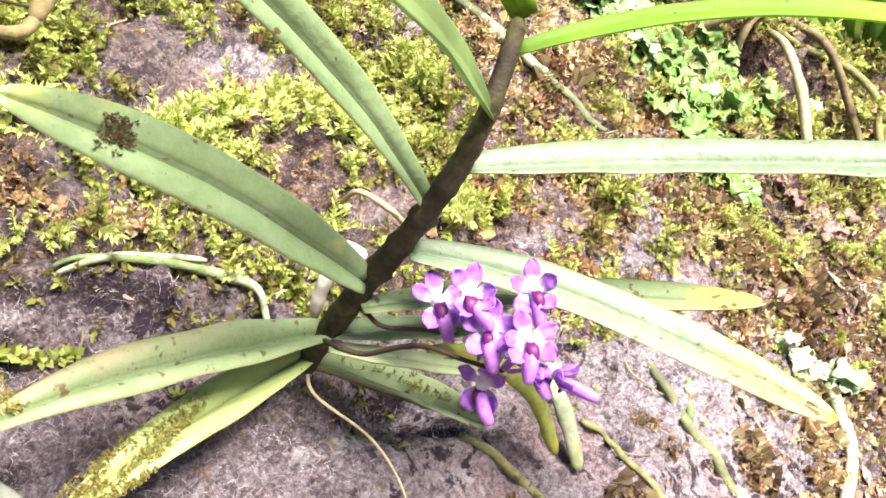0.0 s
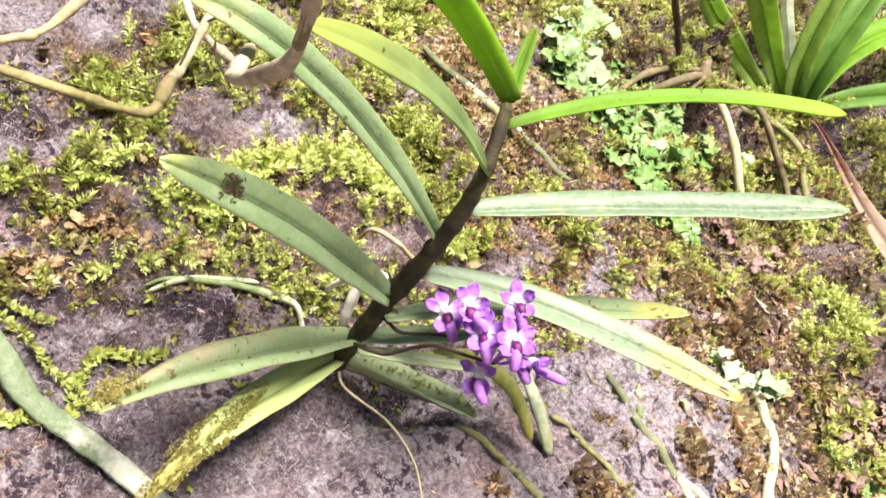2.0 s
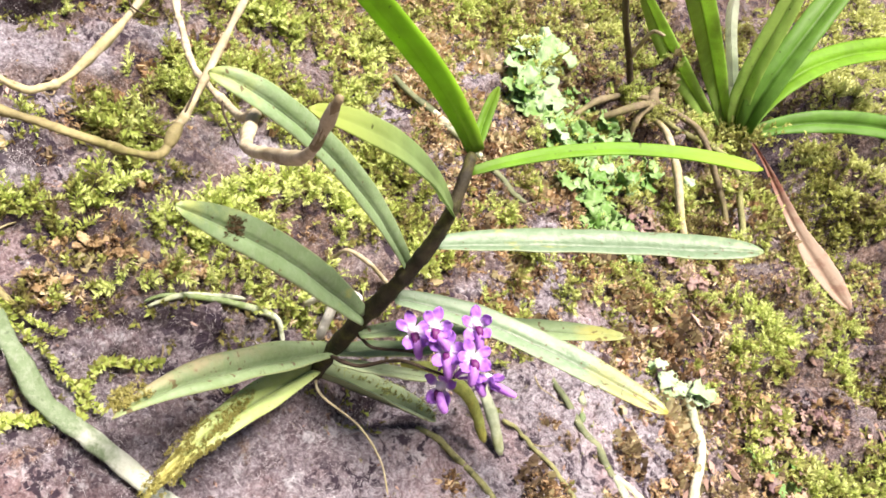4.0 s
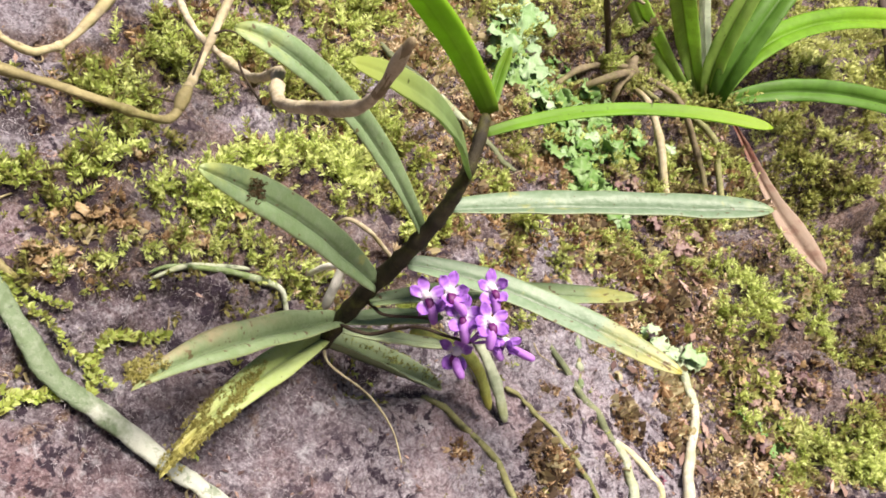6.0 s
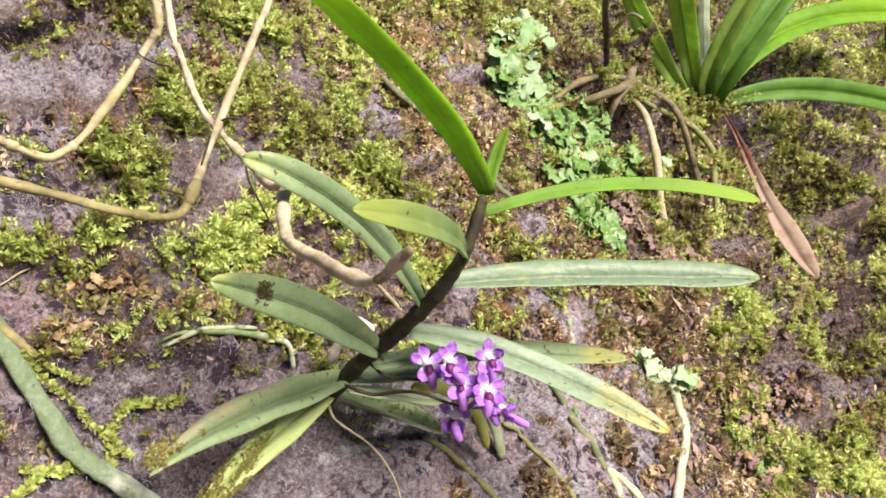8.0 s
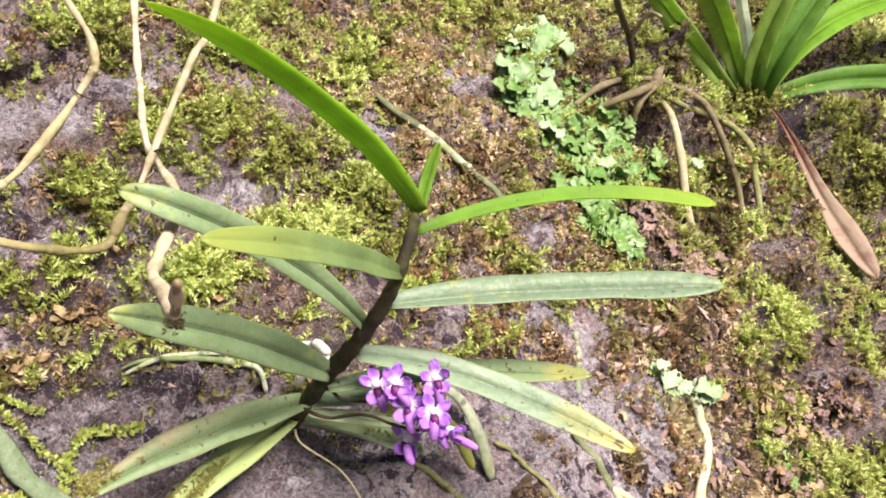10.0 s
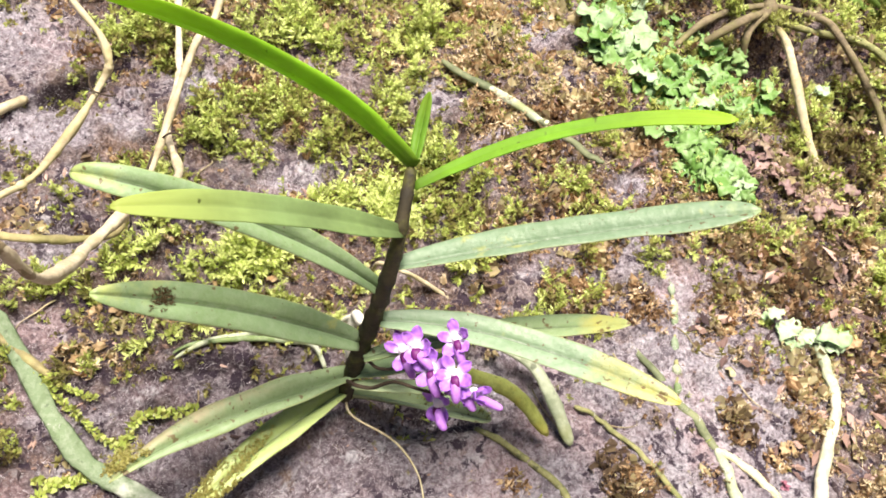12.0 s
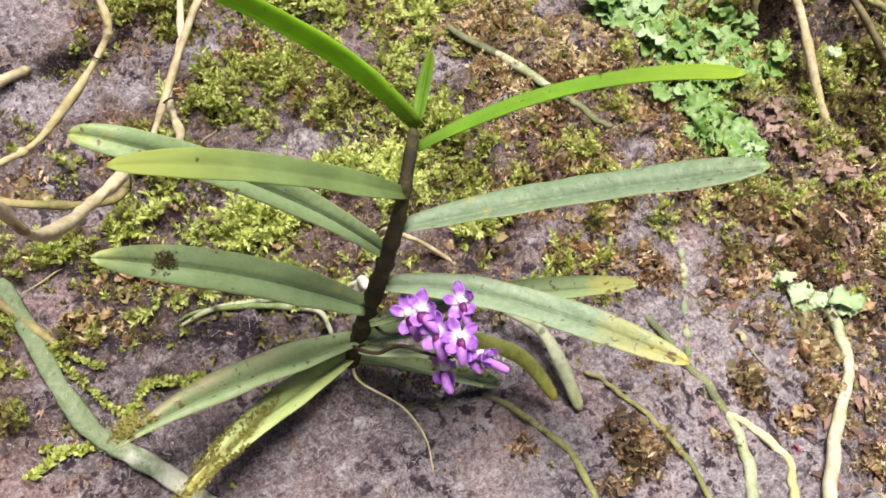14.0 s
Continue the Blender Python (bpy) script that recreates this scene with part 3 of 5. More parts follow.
DEAD = dead_leaf_material()
PETAL = petal_material("petal", (0.34, 0.11, 0.60), (0.50, 0.24, 0.73), 0.38, (0.88, 0.80, 0.92))
SPUR = petal_material("spur", (0.40, 0.13, 0.60), (0.56, 0.28, 0.74), 0.3)
COLUMN = petal_material("column", (0.82, 0.74, 0.84), (0.88, 0.84, 0.88), 0.2)
LIP = petal_material("lip", (0.065, 0.005, 0.07), (0.13, 0.012, 0.12), 0.05)
PEDUNCLE = stalk_material("peduncle", (0.022, 0.014, 0.010), (0.06, 0.038, 0.024), (0.06, 0.05, 0.02), 0.2, 500)


def wort_material(name, a, b, c):
    m = Nodes(name, 0.5, 0.4)
    col = m.mix(m.random(), a, b)
    col = m.mix(m.span(m.noise(260, 4), 0.5, 0.7, 0, 0.6), col, c)
    m.bump(m.noise(500, 4), 0.0005, 0.6)
    return m.done(col, 0.2)


WORT = wort_material("liverwort", (0.10, 0.22, 0.04), (0.21, 0.33, 0.12), (0.36, 0.45, 0.26))
WORT_PALE = wort_material("pale_liverwort", (0.19, 0.33, 0.13), (0.38, 0.50, 0.32), (0.13, 0.26, 0.06))
LICHEN = wort_material("lichen", (0.30, 0.44, 0.24), (0.44, 0.56, 0.36), (0.22, 0.36, 0.14))
PINK = wort_material("pink_lichen", (0.30, 0.09, 0.15), (0.38, 0.13, 0.19), (0.26, 0.13, 0.14))
DRY_FLAKE = wort_material("dry_flake", (0.25, 0.155, 0.07), (0.44, 0.32, 0.18), (0.10, 0.06, 0.03))
WORT_PURPLE = wort_material("purple_liverwort", (0.15, 0.085, 0.09), (0.34, 0.23, 0.21), (0.27, 0.26, 0.12))


def fibre_material():
    m = Nodes("fibre", 0.7, 0.3)
    return m.done(m.ramp(m.island(), (0.0, (0.26, 0.215, 0.225)), (0.5, (0.45, 0.41, 0.445)), (1.0, (0.72, 0.68, 0.72))))


def chip_material():
    m = Nodes("chip", 0.85, 0.2)
    return m.done(m.ramp(m.island(), (0.0, (0.035, 0.024, 0.028)), (0.5, (0.12, 0.075, 0.07)), (0.8, (0.26, 0.17, 0.14)), (1.0, (0.42, 0.29, 0.25))))


def litter_material():
    m = Nodes("forest_floor", 0.9, 0.2)
    c = m.ramp(m.noise(6, 8, 0.7), (0.3, (0.03, 0.022, 0.012)), (0.55, (0.10, 0.07, 0.035)), (0.75, (0.10, 0.12, 0.03)))
    m.bump(m.noise(25, 6), 0.03, 0.8)
    return m.done(c)


FIBRE, CHIP, LITTER = fibre_material(), chip_material(), litter_material()

# ---- the large structure: forest floor and the leaning trunk ----


def build_ground():
    n = 41
    g = np.sign(np.linspace(-1, 1, n)) * np.abs(np.linspace(-1, 1, n)) ** 3 * 400
    x, y = np.meshgrid(g, g)
    z = 0.05 * fbm(x * 0.7, y * 0.7, 2, 3)
    verts = np.stack([x, y, z], -1).reshape(-1, 3)
    faces = [(i * n + j, i * n + j + 1, (i + 1) * n + j + 1, (i + 1) * n + j) for i in range(n - 1) for j in range(n - 1)]
    ob = new("ground", mesh_of("ground", verts, faces, LITTER))
    return tagged(ob, "dark forest floor covered with brown leaf litter", "ground", kind="structure")


def grown(low, fine_low, fine_high, high, step, steps):
    """Even steps in the middle and longer and longer ones outside it."""
    mid = np.arange(fine_low, fine_high + step / 2, step)
    out = np.linspace(0, 1, steps + 1)[1:] ** 2.2
    return np.r_[(fine_low - (fine_low - low) * out)[::-1], mid, fine_high + (high - fine_high) * out]


def build_trunk():
    us = grown(-0.6495, -0.155, 0.20, 1.1495, 0.0009, 60)
    vs = grown(-1.9, -0.12, 0.14, 2.4, 0.0009, 54)
    u, v = np.meshgrid(us, vs)
    front = bark(u, v)
    ang = np.linspace(0, math.pi, 26)[1:-1]
    bu, bw = 0.25 + 0.9 * np.cos(ang), -0.45 - 0.75 * np.sin(ang)
    back = ORG + bu[None, :, None] * AU + vs[:, None, None] * AV + (bw + 0.03 * np.sin(ang * 9))[None, :, None] * AN
    rows, cols = len(vs), len(us) + len(bu)
    verts = np.concatenate([front, back], 1).reshape(-1, 3)
    i, j = np.meshgrid(np.arange(rows - 1), np.arange(cols), indexing="ij")
    k = (j + 1) % cols
    faces = np.stack([i * cols + j, i * cols + k, (i + 1) * cols + k, (i + 1) * cols + j], -1).reshape(-1, 4).tolist()
    faces.append(list(range((rows - 1) * cols, rows * cols)))
    g = spots(u, v, GREEN) * 0.8
    g = np.maximum(g, np.maximum(0.8 * spots(u, v, FINE), 0.5 * spots(u, v, BROWN)))
    g = np.maximum(g, np.maximum(0.85 * upslope(u, v), 0.75 * np.clip((u - 0.05) / 0.03, 0, 1)))
    g = np.maximum(g, 0.6 * np.maximum(0.8 * blob(u, v, 70, -62, 28, 36), spots(u, v, CRUST)))
    g = np.maximum(g, spots(u, v, HOLLOWS))
    g = np.clip(g - np.clip(1.5 * spots(u, v, BARE) - 1.2 * spots(u, v, CRUST), 0, 1) + 0.45 * fbm(u * 90, v * 90, 41, 3), 0, 0.95)
    outer = np.clip(np.maximum(-0.18 - u, np.maximum(-0.15 - v, np.maximum(u - 0.6, v - 0.4))) / 0.15, 0, 1)
    g = np.maximum(g, outer * np.clip(0.6 + 0.7 * fbm(u * 4, v * 3, 49, 4), 0, 0.95))
    g = np.concatenate([g, np.full((rows, len(bu)), 0.4)], 1).ravel()
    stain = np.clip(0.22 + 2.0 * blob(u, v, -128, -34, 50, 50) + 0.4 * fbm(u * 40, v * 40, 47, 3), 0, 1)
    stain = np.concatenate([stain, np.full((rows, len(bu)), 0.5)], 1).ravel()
    soil_shade = np.zeros_like(u)
    # soil patches, plus painted shade beneath the low leaves and along the moss edge
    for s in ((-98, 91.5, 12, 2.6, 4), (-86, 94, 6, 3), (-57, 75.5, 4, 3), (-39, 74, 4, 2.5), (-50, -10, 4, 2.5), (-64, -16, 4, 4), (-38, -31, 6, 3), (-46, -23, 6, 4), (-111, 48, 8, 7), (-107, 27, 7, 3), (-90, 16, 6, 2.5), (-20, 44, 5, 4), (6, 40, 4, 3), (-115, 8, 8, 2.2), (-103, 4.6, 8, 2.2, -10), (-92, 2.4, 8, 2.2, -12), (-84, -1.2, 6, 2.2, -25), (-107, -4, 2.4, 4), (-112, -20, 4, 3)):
        soil_shade = np.maximum(soil_shade, 0.8 * blob(u, v, *s))
    # shade painted into every hollow, since the sun shines straight into them
    soil_shade = np.maximum(soil_shade, 0.95 * spots(u, v, HOLLOWS))
    soil_shade = np.concatenate([soil_shade, np.zeros((rows, len(bu)))], 1).ravel()
    ob = new("tree_trunk", mesh_of("tree_trunk", verts - ORG, faces, BARK, True, {"growth": g, "stain": stain, "soil_shade": soil_shade}))
    ob.location = ORG
    return tagged(ob, "huge leaning tree trunk with pinkish grey rough bark, partly mossy", "tree trunk", kind="structure")


build_ground()
build_trunk()

# ---- mosses and loose matter on the bark ----


def sprig(seed, pairs, length, leaf, spread=55, flat=0.55, wide=0.2, lit=0.45):
    """A feathery moss shoot along +z: small pointed leaflets in two loose rows. Returns corners and tone."""
    r = np.random.default_rng(seed)
    bend = r.normal(0, 0.22, 2)
    quads, tone = [], []
    axis = lambda s: np.array([bend[0] * s * s * length, bend[1] * s * s * length, s * length * (1 - 0.12 * s)])
    for k in range(pairs):
        s = 0.12 + 0.86 * (k + r.uniform(-0.2, 0.2)) / pairs
        for sg in (-1, 1):
            az = (0 if sg > 0 else math.pi) + r.normal(0, flat)
            open_ = radians(spread * (1 - 0.45 * s) + r.normal(0, 10))
            way = np.array([math.cos(az) * math.sin(open_), math.sin(az) * math.sin(open_), math.cos(open_)])
            side = unit(np.cross(way, unit(r.normal(size=3) * 0.5 + [0, 0, 1])))
            n = np.cross(side, way)
            ln = leaf * (0.55 + 0.65 * math.sin(math.pi * min(1, s * 0.8 + 0.12))) * r.uniform(0.8, 1.2)
            p = axis(s)
            w = ln * wide
            quads.append([p, p + way * ln * 0.45 + side * w + n * w * 0.3, p + way * ln - n * ln * 0.12, p + way * ln * 0.45 - side * w + n * w * 0.3])
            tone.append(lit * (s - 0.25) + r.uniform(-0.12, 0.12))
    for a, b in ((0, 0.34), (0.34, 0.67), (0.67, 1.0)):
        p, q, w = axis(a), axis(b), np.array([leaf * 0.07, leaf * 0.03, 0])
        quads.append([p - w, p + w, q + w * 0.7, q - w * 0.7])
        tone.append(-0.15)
    return np.array(quads), np.array(tone)


def scatter(count, low, high, chance, gen):
    """Random places on the bark, kept by a chance that varies over it. Metres."""
    u, v = gen.uniform(low[0], high[0], count), gen.uniform(low[1], high[1], count)
    keep = gen.uniform(size=count) < chance(u, v)
    return u[keep], v[keep]


def moss_stuff(name, label, u, v, templates, size, material, lean, gen, tone_base, sink=0.0006, scales=None, wild=0.55, facing=0.0):
    """Many shoots joined into one sheet of moss."""
    p = bark(u, v, -sink)
    n = len(u)
    size = size * gen.uniform(0.65, 1.3, n) * (1 if scales is None else scales)
    z = unit(AN + np.array(lean) + gen.normal(0, wild, (n, 3)))
    x = unit(np.cross(gen.normal(size=(n, 3)) + facing * (AN + np.array([0, -0.4, 0.7])), z))
    y = np.cross(z, x)
    which = gen.integers(0, len(templates), n)
    quads, tones = [], []
    for k, (q, t) in enumerate(templates):
        s = which == k
        m = np.stack([x[s], y[s], z[s]], 1) * size[s][:, None, None]
        quads.append((np.einsum("qcj,njk->nqck", q, m) + p[s][:, None, None]).reshape(-1, 4, 3))
        tones.append((tone_base[s][:, None] + t[None]).ravel())
    quads = np.concatenate(quads)
    home = quads[0, 0].copy()
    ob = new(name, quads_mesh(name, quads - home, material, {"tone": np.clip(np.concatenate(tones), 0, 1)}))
    ob.location = home
    return tagged(ob, label, "moss", kind="stuff")


def frond(seed):
    """A branching moss shoot: a main feather with a few shorter ones at its sides."""
    r = np.random.default_rng(900 + seed)
    q, t = sprig(seed, 13, 1.0, 0.16, 58, 0.5, 0.19, 0.8)
    quads, tones = [q], [t]
    for k in range(r.integers(2, 4)):
        b, bt = sprig(seed * 7 + k, 8, 0.55 * r.uniform(0.7, 1.2), 0.13, 58, 0.5, 0.19, 0.7)
        m = np.array(pose(0, 0, 0, r.uniform(30, 62) * (1 if k % 2 else -1), 0, r.normal(0, 35) + 90).to_3x3())
        foot = np.array([0, 0, 0.10 + 0.5 * (k + r.uniform(0, 0.6)) / 4])
        quads.append(b @ m.T + foot)
        tones.append(bt + 0.05)
    return np.concatenate(quads), np.concatenate(tones)


def ruffle(seed):
    """A curled, crumpled dry scale: two or three wavy ribbons bent round into open cups, about 1 across."""
    r = np.random.default_rng(1700 + seed)
    quads, tones = [], []
    for _ in range(r.integers(2, 4)):
        n = 7
        a = r.uniform(0, 6.28) + np.linspace(0, r.uniform(2.2, 4.4), n + 1)
        wave, rad, high = r.uniform(0, 6.28), r.uniform(0.22, 0.42), r.uniform(0.16, 0.42)
        mid = np.array([*r.normal(0, 0.24, 2), 0.0])
        low = mid + np.stack([0.55 * rad * np.cos(a), 0.55 * rad * np.sin(a), 0 * a], 1)
        lip = rad * (1 + 0.3 * np.sin(3 * a + wave))
        top = mid + np.stack([lip * np.cos(a), lip * np.sin(a), high * (1 + 0.4 * np.sin(4 * a + wave))], 1)
        for k in range(n):
            quads.append([low[k], low[k + 1], top[k + 1], top[k]])
            tones.append(r.uniform(-0.3, 0.3))
    return np.array(quads), np.array(tones)


FEATHERS = [frond(k) for k in range(16)]
SHORT = [sprig(20 + k, 5, 1.0, 0.42, 62, 0.7, 0.24) for k in range(8)]
TUFTS = [sprig(40 + k, 4, 1.0, 0.50, 50, 1.4, 0.19) for k in range(8)]
CURLS = [sprig(80 + k, 6, 1.0, 0.34, 80, 1.6, 0.14, 0.7) for k in range(10)]
RUFFLES = [ruffle(k) for k in range(14)]


def green_chance(u, v):
    ragged = 0.62 * fbm(u * 120, v * 120, 61, 3) + 0.5 * fbm(u * 48, v * 48, 63, 2)
    lush = np.clip(3 * spots(u, v, GREEN) - 0.5, 0, 1) * np.clip(1.0 * spots(u, v, GREEN) - 0.45 + 1.7 * ragged + 0.6 * spots(u, v, LUSH), 0, 1)
    loose = 0.5 * upslope(u, v) * np.clip(0.05 + 1.6 * ragged + 0.15 * (u < 0.0), 0, 1)
    return np.clip(0.62 * np.maximum(lush, loose) - 0.55 * spots(u, v, BARE), 0, 1) * np.clip((0.20 - u) / 0.04, 0, 1)


def sparse_chance(u, v):
    ragged = np.clip(fbm(u * 85, v * 85, 71, 4) * 1.6 + 0.15, 0, 1)
    out = np.clip(ragged * (1 - 1.05 * spots(u, v, BARE)), 0, 1) * np.clip((0.12 - u) / 0.03, 0, 1)
    return out * np.clip((v * 1000 + 12 + 0.12 * (u * 1000 + 130) + 20 * (u > -0.01)) / 10, 0.10, 1)


def fine_chance(u, v):
    ragged = 0.8 * fbm(u * 48, v * 60, 81, 4) + 0.5 * fbm(u * 16 + v * 14, v * 26, 83, 2)
    return np.clip(1.1 * spots(u, v, FINE) + ragged - 0.28 - 1.6 * spots(u, v, HOLLOWS), 0, 1) * np.clip((u - 0.055) / 0.03, 0, 1)


def brown_chance(u, v):
    ragged = 0.85 * fbm(u * 110, v * 110, 91, 4)
    rough = 0.5 * np.clip((u - 0.052) / 0.03, 0, 1)
    return np.clip(rough + 1.15 * spots(u, v, BROWN) + (0.38 + 0.02 * (u > -0.07)) * upslope(u, v) - 0.6 * spots(u, v, BARE) + 1.7 * spots(u, v, CRUST) + ragged - 0.42, 0, 1)


def grow_moss():
    gen = np.random.default_rng(11)
    down = (-0.1, 0.05, -0.35)
    u, v = scatter(48000, (-0.15, -0.13), (0.20, 0.14), green_chance, gen)
    tone = 0.47 + 0.36 * fbm(u * 60, v * 60, 101, 3) + gen.normal(0, 0.24, len(u)) + 0.2 * spots(u, v, LUSH)
    moss_stuff("feather_moss", "bright yellow-green feathery moss growing on the bark", u, v, FEATHERS, 0.0076, MOSS, (-0.1, -0.1, 0.35), gen, tone, wild=0.6, facing=1.6, scales=np.clip(1 + 0.6 * fbm(u * 70, v * 70, 147, 2), 0.55, 1.4))
    u, v = scatter(34000, (-0.15, -0.12), (0.12, 0.14), sparse_chance, gen)
    tone = 0.30 + 0.34 * fbm(u * 70, v * 70, 111, 3) + gen.normal(0, 0.14, len(u))
    moss_stuff("low_moss", "thin olive and yellow moss creeping over the bark", u, v, SHORT, 0.0030, MOSS, down, gen, tone, wild=0.9)
    u, v = scatter(80000, (0.05, -0.16), (0.34, 0.14), fine_chance, gen)
    tone = 0.50 + 0.5 * fbm(u * 60, v * 70, 121, 3) + 0.4 * fbm(u * 18, v * 24, 123, 2) + gen.normal(0, 0.18, len(u))
    moss_stuff("fine_moss", "dense short olive-green moss in soft cushions on the bark", u, v, TUFTS, 0.0032, FINE_MOSS, (-0.1, 0.1, 0.2), gen, tone, scales=np.clip(1 + 0.7 * fbm(u * 60, v * 60, 149, 2), 0.6, 1.7))
    u, v = scatter(44000, (0.30, -0.22), (0.80, 0.30), lambda a, b: 0.05 + fine_chance(a, b), gen)
    tone = 0.64 + 0.45 * fbm(u * 22, v * 30, 131, 3) + gen.normal(0, 0.12, len(u))
    moss_stuff("far_moss", "olive-green moss carpet on the far side of the trunk", u, v, TUFTS, 0.0062, FINE_MOSS, (-0.1, 0.1, 0.1), gen, tone + 0.1)
    u, v = scatter(26000, (-0.14, -0.12), (0.14, 0.14), brown_chance, gen)
    tone = 0.48 + 0.2 * blob(u, v, 48, 88, 48, 36) + 0.42 * fbm(u * 60, v * 60, 141, 3) + 0.3 * fbm(u * 24, v * 24, 143, 2) - 0.3 * spots(u, v, CRUST) * (v < -0.02) + gen.normal(0, 0.2, len(u))
    moss_stuff("dry_moss", "dry rusty brown curled moss clinging to the bark", u, v, CURLS, 0.0025, DRY_MOSS, (0, 0, -0.2), gen, tone, wild=0.9, scales=np.clip(1.05 + 1.1 * fbm(u * 80, v * 80, 145, 2), 0.6, 2.0))
    u, v = scatter(56000, (-0.14, -0.14), (0.24, 0.14), brown_chance, gen)
    tone = 0.50 + 0.5 * fbm(u * 70, v * 70, 151, 3) + 0.24 * blob(u, v, 48, 88, 48, 36) + gen.normal(0, 0.2, len(u))
    some = gen.uniform(size=len(u)) < 0.3 + 0.25 * (u > 0.05)
    moss_stuff("olive_crust", "olive and tan ruffled liverwort flakes crusted over the bark", u[some], v[some], RUFFLES, 0.0034, TAN_CRUST, (0, 0, 0.1), gen, tone[some] + 0.05, sink=0.0001, wild=0.5, scales=np.clip(1.0 + 1.0 * fbm(u[some] * 70, v[some] * 70, 157, 2), 0.5, 2.0))
    u, v, tone = u[~some], v[~some], tone[~some]
    moss_stuff("dry_crust", "rust and tan crumpled dry scales crusted over the bark", u, v, RUFFLES, 0.0027, DRY_MOSS, (0, 0, 0), gen, tone, sink=0.0001, wild=0.5, scales=np.clip(1.0 + 1.0 * fbm(u * 90, v * 90, 155, 2), 0.5, 2.0))


grow_moss()


def strands(name, label, category, u, v, length, thick, material, gen, stand=0.5, segs=4):
    """Fine curved hairs lying on the bark, joined into one."""
    n = len(u)
    p = bark(u, v, 0.0001)
    way = unit(gen.normal(size=(n, 3)) + AN * stand)
    turn = gen.normal(0, 0.55, (n, 3))
    ln = length * gen.uniform(0.5, 1.5, n)
    pts = [p]
    for k in range(segs):
        way = unit(way + turn * 0.5 + gen.normal(0, 0.25, (n, 3)) - AN * 0.22 * k)
        pts.append(pts[-1] + way * (ln / segs)[:, None])
    side = unit(np.cross(way, AN + gen.normal(0, 0.4, (n, 3)))) * thick / 2
    verts = np.concatenate([np.stack([a - side, a + side], 1) for a in pts], 1)
    home = verts[0, 0].copy()
    k = np.arange(n) * 2 * (segs + 1)
    faces = np.concatenate([np.stack([k + 2 * s, k + 2 * s + 1, k + 2 * s + 3, k + 2 * s + 2], 1) for s in range(segs)])
    ob = new(name, mesh_of(name, verts.reshape(-1, 3) - home, faces.tolist(), material))
    ob.location = home
    return tagged(ob, label, category, kind="stuff")


def chips(name, label, u, v, size, gen):
    n = len(u)
    p = bark(u, v, 0.0003)
    x = unit(np.cross(gen.normal(size=(n, 3)), AN))
    y = unit(np.cross(AN + gen.normal(0, 0.3, (n, 3)), x))
    z = np.cross(x, y)
    s = size * gen.uniform(0.4, 1.6, n)[:, None]
    ln = gen.uniform(0.7, 2.2, n)[:, None]
    c = [p + s * (ln * a * x + b * y + h * z) * (0.7 + 0.5 * gen.uniform(size=(n, 1))) for a, b, h in ((-1, -0.4, 0), (-0.3, 0.6, 0), (1, 0.2, 0), (0.3, -0.7, 0), (0, 0, 0.55))]
    verts = np.stack(c, 1)
    home = verts[0, 0].copy()
    k = np.arange(n) * 5
    faces = np.concatenate([np.stack([k + a, k + (a + 1) % 4, k + 4], 1) for a in range(4)])
    ob = new(name, mesh_of(name, verts.reshape(-1, 3) - home, faces.tolist(), CHIP, False))
    ob.location = home
    return tagged(ob, label, "debris", kind="stuff")


def loose_matter():
    gen = np.random.default_rng(23)
    open_ = lambda u, v: np.clip(1.2 * spots(u, v, BARE) + 0.15 - 0.5 * spots(u, v, GREEN), 0.05, 1)
    u, v = scatter(85000, (-0.15, -0.11), (0.10, 0.14), open_, gen)
    strands("bark_fibres", "fine whitish hairs matted over bare bark", "fibres", u, v, 0.0016, 0.000045, FIBRE, gen, segs=3)
    u, v = scatter(5200, (-0.15, -0.11), (0.12, 0.14), lambda a, b: np.clip(0.25 + fbm(a * 80, b * 80, 151, 3), 0, 1), gen)
    chips("bark_crumbs", "small dark crumbs of bark and soil on the trunk", u, v, 0.0005, gen)
    u, v = scatter(5200, (0.03, -0.13), (0.20, 0.06), lambda a, b: 0.15 + 0.85 * blob(a, b, 72, -60, 28, 40), gen)
    chips("dead_scraps", "dead brown leaf scraps caught in the moss", u, v, 0.0013, gen)


loose_matter()


def on_bark(pairs, lift=0.0, per=7):
    """A rounded line that lies on the bark, from pairs of millimetres along and up the trunk."""
    uv = smooth_line(np.array(pairs, float) / 1000, per)
    line = bark(uv[:, 0], uv[:, 1], lift)
    for _ in range(26):
        line[1:-1] = (line[:-2] + 2 * line[1:-1] + line[2:]) / 4
    return line


# ---- the flowering orchid ----
EYE = np.array([0.01, -0.055, 1.325])


def faces(at, towards=0.7, up=0.7, right=0.0, bark_out=0.0):
    """The way an upper leaf face looks."""
    return unit(towards * unit(EYE - at) + up * np.array([0, 0, 1.0]) + right * np.array([1.0, 0, 0]) + bark_out * AN)


orchid = thing("orchid", mm(-20.5, 138.9, -8.0), "small orchid with grey-green leaves and purple flowers on mossy bark", "orchid")
stem_line = bezier([mm(-21.8, 141.8, -9.2), mm(-9.2, 135.1, 12.1), mm(3.5, 112.0, 20.1), mm(9.5, 122.8, 43.4)], 70)
part("stem", tube(stem_line, (0.0019, 0.00185, 0.0018, 0.0017, 0.0015, 0.0013, 0.0011), STEM, 12, 0.12, rings=0.0062, seed=3), orchid, "dark mossy green-brown jointed stem")


def orchid_leaf(c, width, material, label, towards=0.7, up=0.7, right=0.0, out=0.0, hint=None, **more):
    ctrl = [mm(*p) for p in c]
